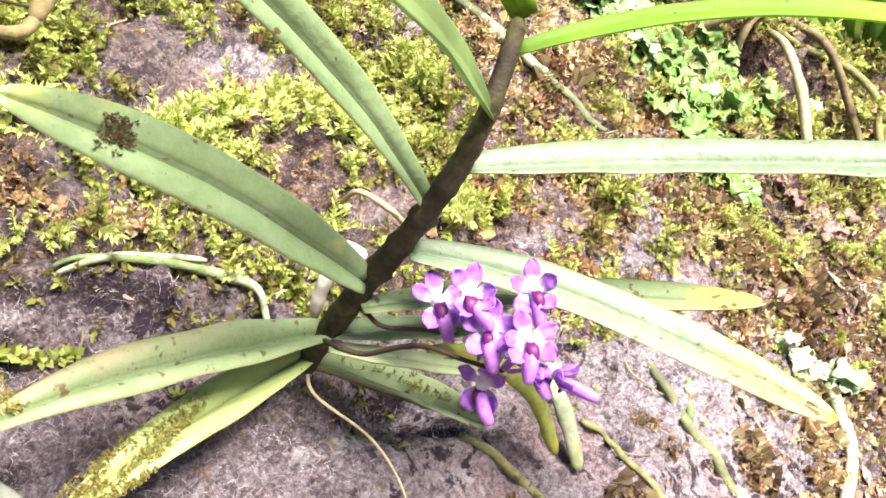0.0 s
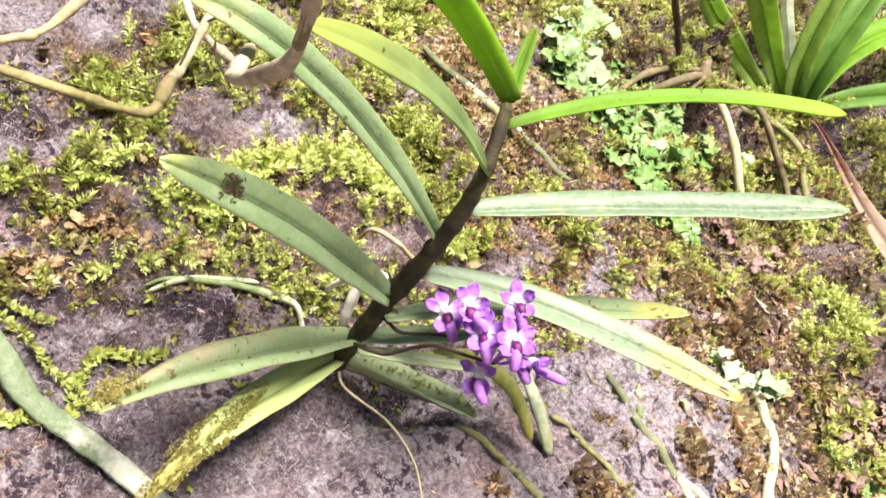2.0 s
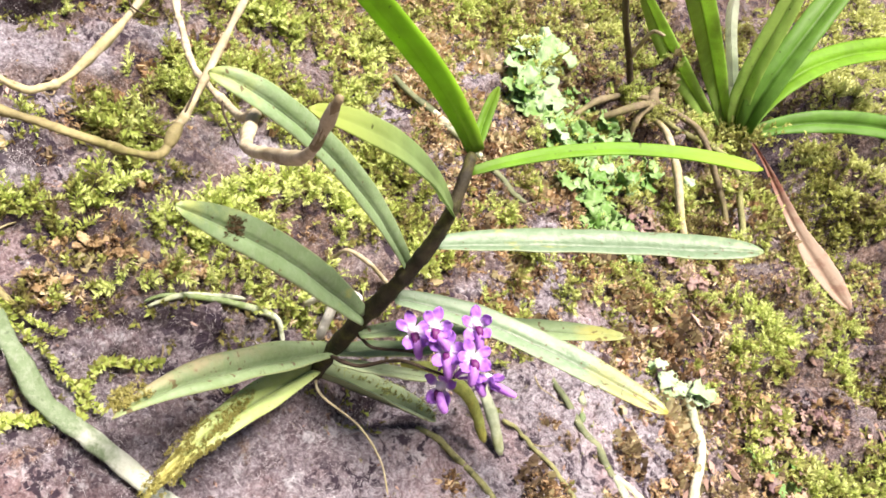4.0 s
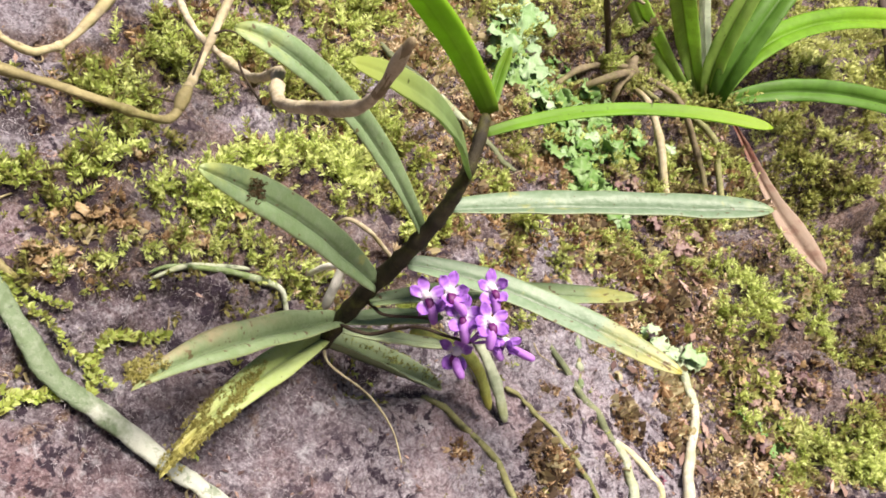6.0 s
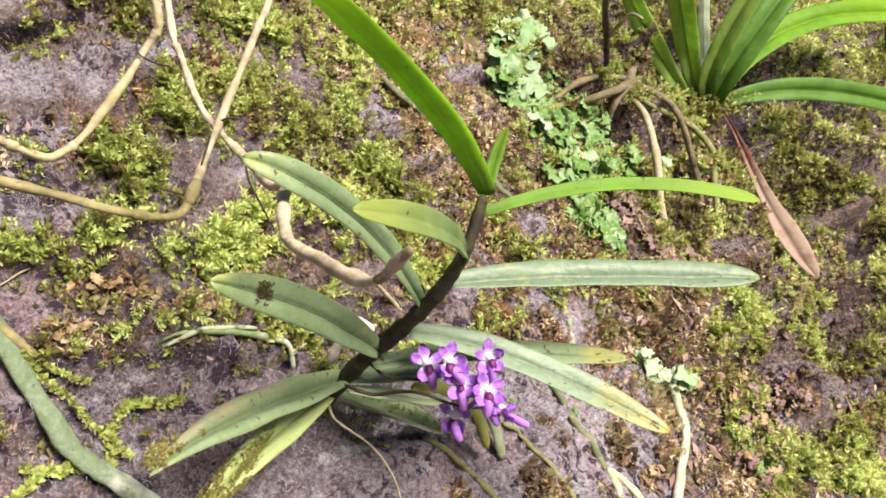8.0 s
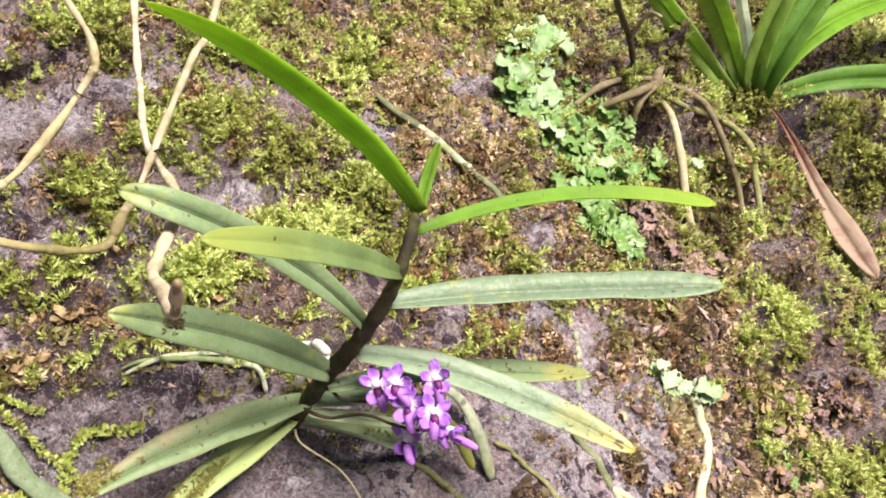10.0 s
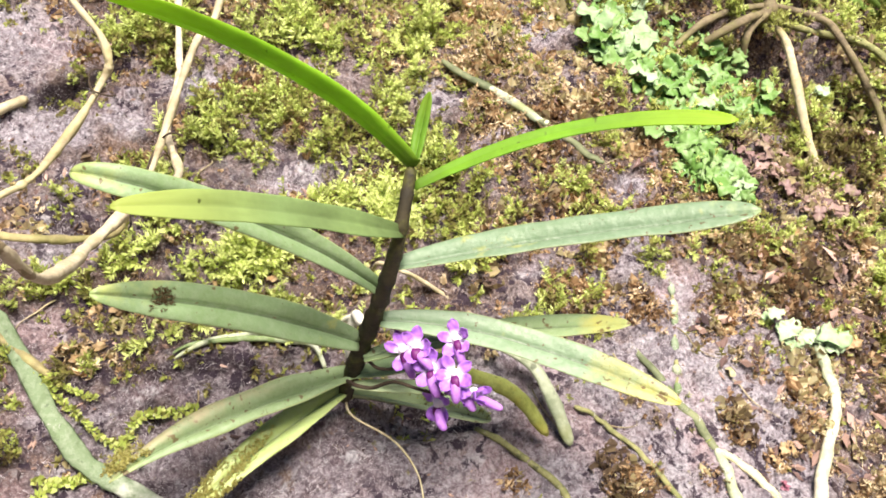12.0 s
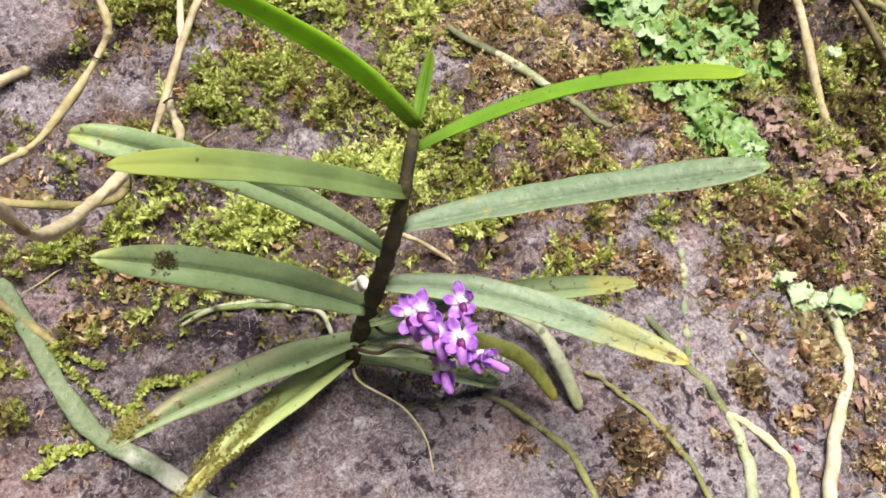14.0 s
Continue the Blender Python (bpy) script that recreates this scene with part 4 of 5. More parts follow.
    shape = blade(ctrl, width / 1000, material, faces(np.mean(ctrl, 0), towards, up, right, out) if hint is None else hint, **more)
    return part("leaf", shape, orchid, label)


E_LINE = [(-10.8, 129.8, 7.8), (-20.2, 117.1, 19.3), (-28.0, 100.6, 29.0), (-40.9, 88.5, 35.8)]
J_LINE = [(-18.0, 138.8, -2.2), (-30.2, 122.1, 0.2), (-46.1, 110.2, 0.6), (-53.3, 96.2, -2.5)]
K_LINE = [(-21.1, 140.3, -6.5), (-32.3, 126.0, -9.0), (-42.7, 111.9, -11.7), (-50.0, 101.7, -20.8)]
L_LINE = [(-20.1, 142.7, -8.0), (-10.9, 149.4, -12.7), (-1.8, 153.6, -18.6), (7.6, 157.0, -24.6)]
orchid_leaf([(9.2, 122.3, 39.5), (28.6, 127.8, 45.6), (49.7, 129.5, 46.6), (69.1, 124.4, 41.8)], 3.0, YOUNG, "bright lime-green arching young leaf", hint=(-0.1, -0.8, 0.6), puff=0.0, fold=0.1, blunt=0.10, seed=1, base=0.62, groove=0.0)
orchid_leaf([(2.9, 123.4, 24.5), (24.5, 128.1, 25.5), (47.8, 127.4, 24.7), (71.1, 124.7, 24.9)], 8.0, LEAF_GREY, "grey-green speckled strap leaf", hint=(0, -0.5, 0.87), fold=0.45, blunt=0.18, seed=2)
orchid_leaf([(-4.4, 127.4, 12.7), (15.3, 131.0, 9.1), (34.1, 125.7, 0.2), (52.3, 119.9, -8.6)], 6.8, LEAF_TIPPED, "grey-green leaf yellowing and speckled towards its tip", hint=(0.16, -0.71, 0.68), puff=0.07, fold=0.25, blunt=0.3, seed=3)
orchid_leaf([(-11.5, 132.2, 3.4), (7.6, 138.0, 5.6), (27.0, 136.0, 4.4), (44.8, 128.8, 5.0)], 6.6, LEAF_OLD, "old grey-green leaf with a yellow tip", hint=(-0.07, -0.4, 0.9), puff=0.07, fold=0.2, blunt=0.3, seed=4)
leaf_e = orchid_leaf(E_LINE, 7.8, LEAF, "grey-green pointed leaf with a dark scar", hint=(0.78, -0.6, 0.2), fold=0.28, blunt=0.42, tip=1.8, seed=5)
orchid_leaf([(-1.8, 125.4, 19.0), (-11.0, 109.6, 39.4), (-24.3, 79.6, 55.2), (-35.1, 83.9, 56.9)], 5.8, LEAF, "long grey-green channelled leaf", hint=(0.75, -0.62, 0.15), fold=0.3, blunt=0.34, tip=1.8, seed=6)
orchid_leaf([(6.1, 119.5, 31.9), (1.8, 97.7, 40.0), (-3.8, 78.5, 49.0), (-18.9, 66.2, 52.7)], 5.0, FOLDED, "light green folded leaf", hint=(0.75, -0.55, 0.36), puff=0.03, groove=0.02, fold=0.2, blunt=0.28, tip=1.9, seed=7)
orchid_leaf([(10.0, 122.5, 43.6), (2.0, 117.0, 62.5), (-22.0, 108.0, 79.8), (-26.0, 79.5, 84.5)], 6.7, YOUNG_BROAD, "broad bright green young leaf", hint=(0.30, 0.66, 0.69), puff=0.03, groove=0.03, fold=0.12, blunt=0.14, seed=8, base=0.6)
orchid_leaf([(10.1, 122.3, 43.5), (11.8, 126.5, 49.9), (14.7, 127.5, 56.1)], 2.7, FRESH, "small pale green new leaf", 0.8, 0.2, fold=0.4, blunt=0.4, seed=9)
leaf_j = orchid_leaf(J_LINE, 8.2, LEAF_FLUSHED, "broad grey-green leaf with brown flecks and a gold moss tuft at its edge", 0.8, 0.6, fold=0.5, puff=0.3, groove=0.4, blunt=0.5, tip=1.45, seed=10, base=0.55)
leaf_k = orchid_leaf(K_LINE, 7.4, LEAF_MOSSY, "yellow-green old leaf coated with gold moss", hint=(0.5, -0.45, 0.8), groove=0.2, fold=0.4, blunt=0.7, tip=1.5, seed=11)
leaf_l = orchid_leaf(L_LINE, 7.6, LEAF_DARK, "green channelled leaf lying low over the bark", hint=(0, -0.5, 0.8), groove=0.2, fold=0.85, blunt=0.3, seed=12, base=0.55)
orchid_leaf([(-17.0, 136.9, -4.2), (-9.1, 137.3, -5.6), (-1.4, 136.4, -6.3), (6.0, 134.9, -7.2)], 4.6, LEAF_DARK, "short dull green leaf under the flower stalks", 0.3, 0.9, fold=0.2, blunt=0.3, seed=13)
orchid_leaf([(-16.9, 138.5, -2.4), (-9.5, 139.4, -1.8), (-2.2, 140.2, -1.8), (5.1, 141.1, -2.4)], 5.0, LEAF, "short grey-green leaf behind the flower stalks", 0.6, 0.8, fold=0.25, blunt=0.3, seed=14)


def coat(name, parent, ctrl, width, s_low, s_high, count, size, material, hint, seed, label, slant=0.0, lean=0.0, streaks=0.0):
    """A fur of tiny moss shoots on a leaf's upper face; lean: towards one edge; streaks: gathered along the leaf."""
    gen = np.random.default_rng(seed)
    line = bezier([mm(*p) for p in ctrl], 60)
    t, side, up = frames_along(line, hint)
    s = gen.beta(2.2, 1.6, count) * (s_high - s_low) + s_low
    spread = lambda table: np.stack([np.interp(s * 59, np.arange(60), table[:, k]) for k in range(3)], 1)
    a = gen.uniform(-1, 1, count) * (1 - 0.6 * abs(lean)) + 0.7 * lean
    w = width / 2000 * np.sqrt(np.clip(1 - ((s - 0.5) / 0.56) ** 4, 0.1, 1))
    keep = (fbm(s * 14 * (1 - 0.4 * streaks), a * (1.6 + 3.4 * streaks), seed, 3) > -0.5 + 0.5 * streaks) & (s > s_low + slant * (1 - a) / 2)
    p = (spread(line) + (a * w)[:, None] * spread(side) + (0.0002 + 0.00025 * np.abs(a))[:, None] * spread(up))[keep]
    n = len(p)
    z = unit(spread(up)[keep] + gen.normal(0, 0.5, (n, 3)))
    x = unit(np.cross(gen.normal(size=(n, 3)), z))
    y = np.cross(z, x)
    q, tone = TUFTS[seed % len(TUFTS)]
    m = np.stack([x, y, z], 1) * (size * gen.uniform(0.5, 1.3, n))[:, None, None]
    quads = (np.einsum("qcj,njk->nqck", q, m) + p[:, None, None]).reshape(-1, 4, 3)
    tones = (gen.uniform(0.2, 0.9, n)[:, None] + tone[None]).ravel()
    home = HOME[parent.name]
    ob = new(name, quads_mesh(name, quads - home, material, {"tone": np.clip(tones, 0, 1)}))
    ob.parent = parent
    return tagged(ob, label, kind="stuff")


coat("moss_coat", leaf_k, K_LINE, 5.8, 0.22, 1.01, 3000, 0.0007, GOLD_MOSS, (0.5, -0.45, 0.8), 201, "streaks of gold-olive moss fur", 0.36, streaks=0.8)
coat("moss_coat", leaf_l, L_LINE, 7.4, 0.08, 0.97, 240, 0.0010, FINE_MOSS, (0, -0.5, 0.8), 204, "small green moss tufts", lean=-0.8)
coat("moss_coat", leaf_j, J_LINE, 8.0, 0.80, 0.99, 170, 0.0012, GOLD_MOSS, faces(mm(-45, 100, 2), 0.8, 0.6), 202, "gold moss tuft at the leaf's edge", lean=0.8)
coat("scar", leaf_e, E_LINE, 4.2, 0.74, 0.82, 260, 0.0006, SCAR, (0.78, -0.6, 0.2), 203, "dark brown mossy scar")

# flower stalks and flowers
part("peduncle", tube(smooth_line([mm(-12.6, 133.8, 3.4), mm(-11.0, 133.4, 2.2), mm(-8.6, 132.2, 0.6), (mm(-2.9, 130.4, 0.6)), mm(1.5, 125.5, 1.4)]), (0.00042, 0.00036, 0.0003), PEDUNCLE, 7, 0.1), orchid, "thin dark flower stalk")
part("peduncle", tube(smooth_line([mm(-17.6, 135.4, -2.4), mm(-14.6, 133.0, -3.0), mm(-11.1, 132.1, -3.5), mm(-6.0, 128.0, -1.2), mm(-2.0, 123.2, 0.4), mm(2.9, 120.6, -0.6), mm(8.0, 120.0, -2.0)]), (0.00046, 0.0004, 0.0003), PEDUNCLE, 7, 0.1), orchid, "thin dark flower stalk")


def petal_shape(m, length, width, cup, material, seed):
    """An oval, cupped petal from the origin along +y, its face to +z, carried by the pose m."""
    n, k = 9, 7
    s, a = np.meshgrid(np.linspace(0, 1, n), np.linspace(-1, 1, k), indexing="ij")
    w = width / 2 * np.clip(np.sin(math.pi * np.clip(s * 0.93 + 0.06, 0, 1)), 0.02, 1) ** 0.66 * (0.55 + 0.55 * s) * (1 + 0.1 * fbm(s * 3 + seed * 1.7, a * 0.7, seed + 2, 2))
    x = a * w
    y = s * length
    z = cup * length * (s**2 * 0.5 + a**2 * 0.28 - 0.1) + 0.085 * length * fbm(s * 4 + seed, a * 2 + seed, seed, 2)
    top = np.stack([x, y, z], -1).reshape(-1, 3)
    low = top - [0, 0, 0.00016]
    verts = np.vstack([top, low]) @ np.array(m.to_3x3()).T + np.array(m.translation)
    q = n * k
    f = []
    for i in range(n - 1):
        for j in range(k - 1):
            c = i * k + j
            f += [(c, c + 1, c + k + 1, c + k), (q + c, q + c + k, q + c + k + 1, q + c + 1)]
        c, d = i * k, i * k + k - 1
        f += [(c, c + k, q + c + k, q + c), (d, q + d, q + d + k, d + k)]
    e = (n - 1) * k
    f += [(e + j, e + j + 1, q + e + j + 1, q + e + j) for j in range(k - 1)]
    return verts, f, material, {"along": np.r_[s.ravel(), s.ravel()]}


def flower(at, towards, up, size, stalk_from, spur_drop, opened=68, seed=0, spur_length=3.8):
    """One small flower: three sepals, two petals, white column, dark lip and a spur, on a pedicel."""
    z = Vector(towards).normalized()
    x = Vector(up).cross(z).normalized()
    y = z.cross(x)
    turn = Matrix((x, y, z)).transposed().to_4x4()
    place = Matrix.Translation(Vector(at)) @ turn
    k = size / 1000
    to_world = lambda p: np.array(place @ Vector(p))
    col = smooth_line([to_world((0, 0.1 * k, -0.6 * k)), to_world((0, 0.15 * k, 0.2 * k)), to_world((0, 0.05 * k, 1.0 * k))], 5)
    head = part("flower", tube(col, (0.85 * k, 0.9 * k, 0.72 * k, 0.4 * k), COLUMN, 10, 0.3, seed=seed), orchid, "small purple orchid flower with a white column")
    r = np.random.default_rng(300 + seed)
    for n, (ang, ln, wd, name) in enumerate(((0, 3.1, 2.3, "sepal"), (72, 2.9, 2.2, "petal"), (-72, 2.9, 2.2, "petal"), (142, 3.1, 2.7, "sepal"), (-142, 3.1, 2.7, "sepal"))):
        m = place @ pose(0, 0, 0, 0, 0, ang + r.normal(0, 10)) @ pose(0, 0.35 * k, 0, 90 - opened + r.normal(0, 13), 0, 0)
        part(name, petal_shape(m, ln * k, wd * k, 0.22, PETAL, seed * 5 + n), head)
    lip = smooth_line([to_world((0, -0.3 * k, 0.5 * k)), to_world((0, -0.85 * k, 1.02 * k)), to_world((0, -1.5 * k, 1.12 * k)), to_world((0, -2.05 * k, 1.0 * k))], 4)
    part("lip", tube(lip, (0.5 * k, 0.68 * k, 0.6 * k, 0.5 * k), LIP, 9, 0.35, 0.5, hint=tuple(z), seed=seed + 1, blunt=False), head, "dark purple lip")
    drop = np.array(spur_drop, float)
    start = to_world((0, -0.7 * k, 0.5 * k))
    end = start + unit(drop) * spur_length * k
    bow = (start + end) / 2 + np.array(z) * 0.45 * k
    part("spur", tube(smooth_line([start, bow, end], 7), (0.55 * k, 0.8 * k, 0.84 * k, 0.74 * k, 0.5 * k), SPUR, 9, 0.08, seed=seed + 2), head, "blunt lilac spur")
    back = to_world((0, 0, -0.5 * k))
    part("pedicel", tube(smooth_line([back, back * 0.5 + np.array(stalk_from) * 0.5 - np.array(z) * 0.6 * k, np.array(stalk_from)], 6), (0.34 * k, 0.3 * k, 0.26 * k), SPUR, 6, 0.06, seed=seed + 3), head)
    return head


toward = EYE - mm(5, 120, 4)
SIDE, UP = np.array([1.0, 0, 0]), np.array([0, 0, 1.0])
flower(mm(-0.6, 126.0, 5.9), unit(toward) + 0.1 * SIDE + 0.15 * UP, UP - 0.12 * SIDE, 1.3, mm(-1.6, 129.8, 0.8), (0.25, -0.2, -1), seed=1)
flower(mm(3.5, 121.6, 8.0), unit(toward) + 0.25 * SIDE + 0.15 * UP, UP + 0.25 * SIDE, 1.28, mm(1.0, 126.0, 1.4), (0.6, -0.25, -0.8), seed=2)
flower(mm(11.8, 121.2, 8.8), unit(toward) + 0.1 * SIDE + 0.2 * UP, UP - 0.15 * SIDE, 1.22, mm(7.4, 121.4, -1.2), (0.1, -0.2, -1), seed=3)
flower(mm(6.0, 120.6, 3.6), unit(toward) - 0.15 * SIDE + 0.1 * UP, UP, 1.3, mm(4.6, 121.0, -0.8), (0.15, -0.25, -1), seed=4)
flower(mm(11.0, 117.6, 3.0), unit(toward) + 0.1 * SIDE + 0.1 * UP, UP - 0.05 * SIDE, 1.25, mm(7.6, 120.4, -1.8), (-0.1, -0.25, -1), seed=5)
flower(mm(5.4, 122.6, -4.6), unit(toward) - 0.5 * SIDE - 0.55 * UP, UP + 0.2 * SIDE, 1.25, mm(6.0, 121.0, -1.2), (0.35, -0.7, -1), seed=6)
flower(mm(14.2, 117.4, -1.2), unit(toward) + 1.2 * SIDE - 0.4 * UP, UP, 1.1, mm(8.4, 120.0, -2.0), (1.0, -0.55, -0.35), 35, seed=7, spur_length=5.4)
flower(mm(11.6, 118.4, -0.4), unit(toward) * 0.5 - 0.6 * UP + 0.4 * SIDE, UP, 1.1, mm(8.0, 120.2, -2.0), (0.6, -0.4, -1), 30, seed=8)


def orchid_root(line, radius, material, label="", flat=1.0, **more):
    return part("root", tube(line, radius, material, 9, 0.16, flat, AN, **more), orchid, label)


orchid_root(smooth_line([mm(-20.7, 148.6, -2.4), mm(-18.6, 146.1, 3.6), mm(-15.4, 144.0, 9.4), mm(-11.5, 136.0, 10.0)]), (0.0011, 0.0012, 0.0012), WHITE_ROOT, "white stubby aerial root", seed=21)
orchid_root(smooth_line([mm(-24.6, 157.5, 3.4), mm(-19.8, 151.5, 6.8), mm(-14.8, 147.5, 7.4), mm(-11.0, 136.5, 6.0)]), (0.0007, 0.0008, 0.0008), WHITE_ROOT, "pale arching aerial root", seed=22)
orchid_root(smooth_line([mm(-21.0, 141.0, -8.5), mm(-19.6, 139.5, -12.6), mm(-11.2, 139.0, -19.4), mm(-6.2, 135.2, -25.8), mm(-4.4, 129.6, -31.5)], 10), (0.00034, 0.0003, 0.00026, 0.0002), TWIG, "thin pale hanging rootlet", seed=23)
orchid_root(on_bark([(-38.5, -33.5), (-36, -38), (-33.1, -41.4), (-30.2, -47.4), (-25.8, -53.7), (-25.9, -59.5), (-25.4, -66.8), (-28, -78)], 0.0006), (0.00078, 0.000858, 0.000936, 0.000936), OLIVE_ROOT, "olive root running down the bark", seed=24)
orchid_root(smooth_line([mm(-2, 141.0, -6.0), mm(5.7, 149.0, -9.5), mm(14.9, 153.6, -17.2), mm(20.0, 158.8, -30.6)]), (0.0011, 0.0018, 0.0021, 0.0016), FLAT_ROOT, "flat mossy green aerial root", flat=0.55, seed=25)
orchid_root(smooth_line([mm(10, 166.0, -9.0), mm(17.8, 168.1, -16.4), mm(22.0, 164.4, -25.1), mm(24.7, 161.8, -35.4)]), (0.0010, 0.0015, 0.0020, 0.0016), GREEN_ROOT, "pale green flattened root", flat=0.6, seed=26)
orchid_root(on_bark([(-66.2, -6.5), (-66.6, -2.2), (-68.6, -0.2), (-74, 1.8), (-81, 3.6), (-88, 5.6), (-95, 6.9), (-99, 6.6)], 0.0016), (0.0005, 0.0008, 0.0009, 0.0008, 0.0006, 0.0003), EDGE_ROOT, "white and green root lying along the moss edge", seed=27)
orchid_root(on_bark([(-76, 3.5), (-83, 6), (-89, 6.8), (-95, 5.4), (-99, 5.0)], 0.0018), (0.0004, 0.0007, 0.0007, 0.0003), GREEN_ROOT, "green root beside the white one", seed=28)

# ---- roots lying on the bark ----


def bark_root(pairs, radius, material, label, lift=0.0008, flat=0.8, seed=0, per=7, stretches=(), wind=0.00045, rough=0.18):
    line = on_bark(pairs, lift, per)
    k = np.arange(len(line)) * 0.45 + seed
    line = line + wind * ((vnoise(k, k * 0, seed) - 0.5) * 2)[:, None] * AU + 0.0002 * ((vnoise(k, k * 0 + 5, seed) - 0.5) * 2)[:, None] * AN
    ob = thing("aerial_root", line[0], label, "root", "roots on the bark")
    part("shaft", tube(line, radius, material, 10, rough, flat, AN, seed=seed), ob)
    for name, lo, hi, r, mat, note in stretches:
        i, j = int(lo * (len(line) - 1)), int(hi * (len(line) - 1))
        part(name, tube(line[i : j + 1] + AN * 0.00012, r, mat, 10, 0.2, flat, AN, seed=seed + 50), ob, note)
    return ob


big_root = bark_root([(-131, 30), (-128.5, 17), (-127.5, 8), (-126, -1.3), (-123.6, -9.7), (-118.3, -16.6), (-112.9, -22.6), (-108.9, -29.7), (-104.3, -37), (-99.9, -42), (-92, -53), (-86, -64)], (0.0020, 0.0022, 0.0023, 0.0022, 0.0020, 0.0018), BIG_ROOT, "thick flattened root, mossy green and bleached grey, across bare bark", 0.0020, 0.42, 31, wind=0.00012)
bark_root([(-12.5, -38.5), (-9, -42.6), (-6.6, -47.2), (-3.2, -55.6), (-0.2, -64.4), (0.6, -75.1), (-2, -86)], (0.000624, 0.000702, 0.00078, 0.00078), OLIVE_ROOT, "thin olive root winding down bare bark", seed=32)
bark_root([(11, -30), (14.5, -41), (15.5, -47.2), (16, -52.6), (17.2, -57.6), (17.4, -63.2)], (0.0008, 0.0011, 0.0013, 0.0011), DARK_ROOT, "dark mossy root half sunk in bark", 0.0001, seed=33)
bark_root([(32.5, -16.4), (30.4, -23.1), (26.2, -28.9), (21.6, -37.7), (19.1, -41.9), (15.9, -47.3)], (0.0004, 0.0006, 0.0006), OLIVE_ROOT, "broken grey-green beaded root on bark", -0.0003, seed=34,
          stretches=[("bead", a, a + b, (0.0006, 0.0011, 0.0010, 0.0006), MOSSY_ROOT, "") for a, b in ((0.04, 0.12), (0.3, 0.1), (0.46, 0.16), (0.84, 0.12))] + [("pale_bead", a, a + b, (0.0007, 0.0013, 0.0012, 0.0008), GREEN_ROOT, "pale broken bead") for a, b in ((0.18, 0.14), (0.66, 0.12))])
bark_root([(16.4, -62.6), (15.1, -68.5), (13.1, -76.1), (10.6, -82.7), (6, -94)], (0.001248, 0.001482, 0.001404), GREEN_ROOT, "pale green forked root", seed=35)
bark_root([(17.4, -63.2), (19.3, -68), (21.7, -72.4), (24.4, -78.1), (23.4, -83.5), (20.5, -88), (16, -98)], (0.0011, 0.0012, 0.0013), YELLOW_ROOT, "pale yellowish forked root", seed=36)
bark_root([(66.0, -45.4), (63.8, -51), (61, -56.5), (58.8, -62.3), (55.4, -68.6), (48.5, -73.5), (41.8, -78.6), (36.5, -83.8), (29, -91), (22, -101)], (0.0013, 0.0015, 0.0015, 0.0016, 0.0018, 0.0019, 0.0019), PALE_ROOT, "thick white root running down the trunk", lift=0.0018, wind=0.0004, rough=0.08, seed=37, stretches=[("green_stretch", 0.0, 0.38, (0.0014, 0.0017, 0.0017), GREEN_ROOT, "grey-green mossy upper stretch")])
bark_root([(5, 72), (12, 64), (17.6, 55), (24, 45.5), (27.5, 36.5), (33.5, 27.6), (35.9, 24)], (0.0010, 0.0014, 0.0013, 0.0012, 0.0008), DARK_ROOT, "dark green root with a whitish middle stretch", 0.0020, seed=38, stretches=[("pale_stretch", 0.25, 0.6, (0.0011, 0.0015, 0.0014, 0.0011), GREEN_ROOT, "bare whitish stretch")])
alone("aerial_root", tube(smooth_line([mm(-18.8, 173.2, 11.5), mm(-15, 168.5, 14.6), mm(-9.8, 169.0, 11.5), mm(-7.7, 171.6, 9.0), mm(-3.1, 175.4, 3.0), mm(3.5, 178.0, -5.2), mm(8.0, 179.5, -10.0)]), (0.0005, 0.0006, 0.0006, 0.0006), TWIG, 8, 0.15, seed=39), "thin tan root arching off the bark", "root", "roots on the bark")

# ---- dry vines hanging before the bark ----


def vine(points, radius, material, label, seed, knots=(), tendrils=(), broken=False, upper=None, at=0.5):
    """A dry vine: its stalk, swollen knots at some bends, loose tendrils, and a dark broken end."""
    line = smooth_line([mm(*p) for p in points], 9)
    ob = thing("dry_vine", line[0], label, "vine", "dry vines")
    cut = len(line) if upper is None else int(at * len(line))
    part("stalk", tube(line[: cut + 1], radius, material, 12, 0.34, 0.88, seed=seed), ob)
    if upper is not None:
        part("upper_stalk", tube(line[cut - 1 :], radius, upper, 12, 0.34, 0.88, seed=seed + 2), ob, "bleached cream upper stalk")
    thick = float(np.mean(radius))
    for k, (x, y, z, grow) in enumerate(knots):
        i = int(np.argmin(np.linalg.norm(line - mm(x, y, z), axis=1)))
        some = line[max(0, i - 4) : i + 5]
        part("knot", tube(some, (thick * 0.9, thick * grow, thick * grow, thick * 0.9), material, 10, 0.35, seed=seed + 11 * k), ob)
    for k, i in enumerate(np.linspace(0.12, 0.85, 5) * len(line)):
        some = line[int(i) : int(i) + 4]
        part("joint", tube(some, (thick * 0.86, thick * 1.04, thick * 1.07, thick * 0.88), material if upper is None or i < cut else upper, 10, 0.4, seed=seed + 31 * k), ob)
    for k, pts in enumerate(tendrils):
        part("tendril", tube(smooth_line([mm(*p) for p in pts], 8), (0.00022, 0.0002, 0.00012), PEDUNCLE, 6, 0.2, seed=seed + 7 * k), ob, "thin dark tendril")
    if broken:
        end = np.vstack([line[-9:], 1.4 * line[-1:] - 0.4 * line[-2:-1]])
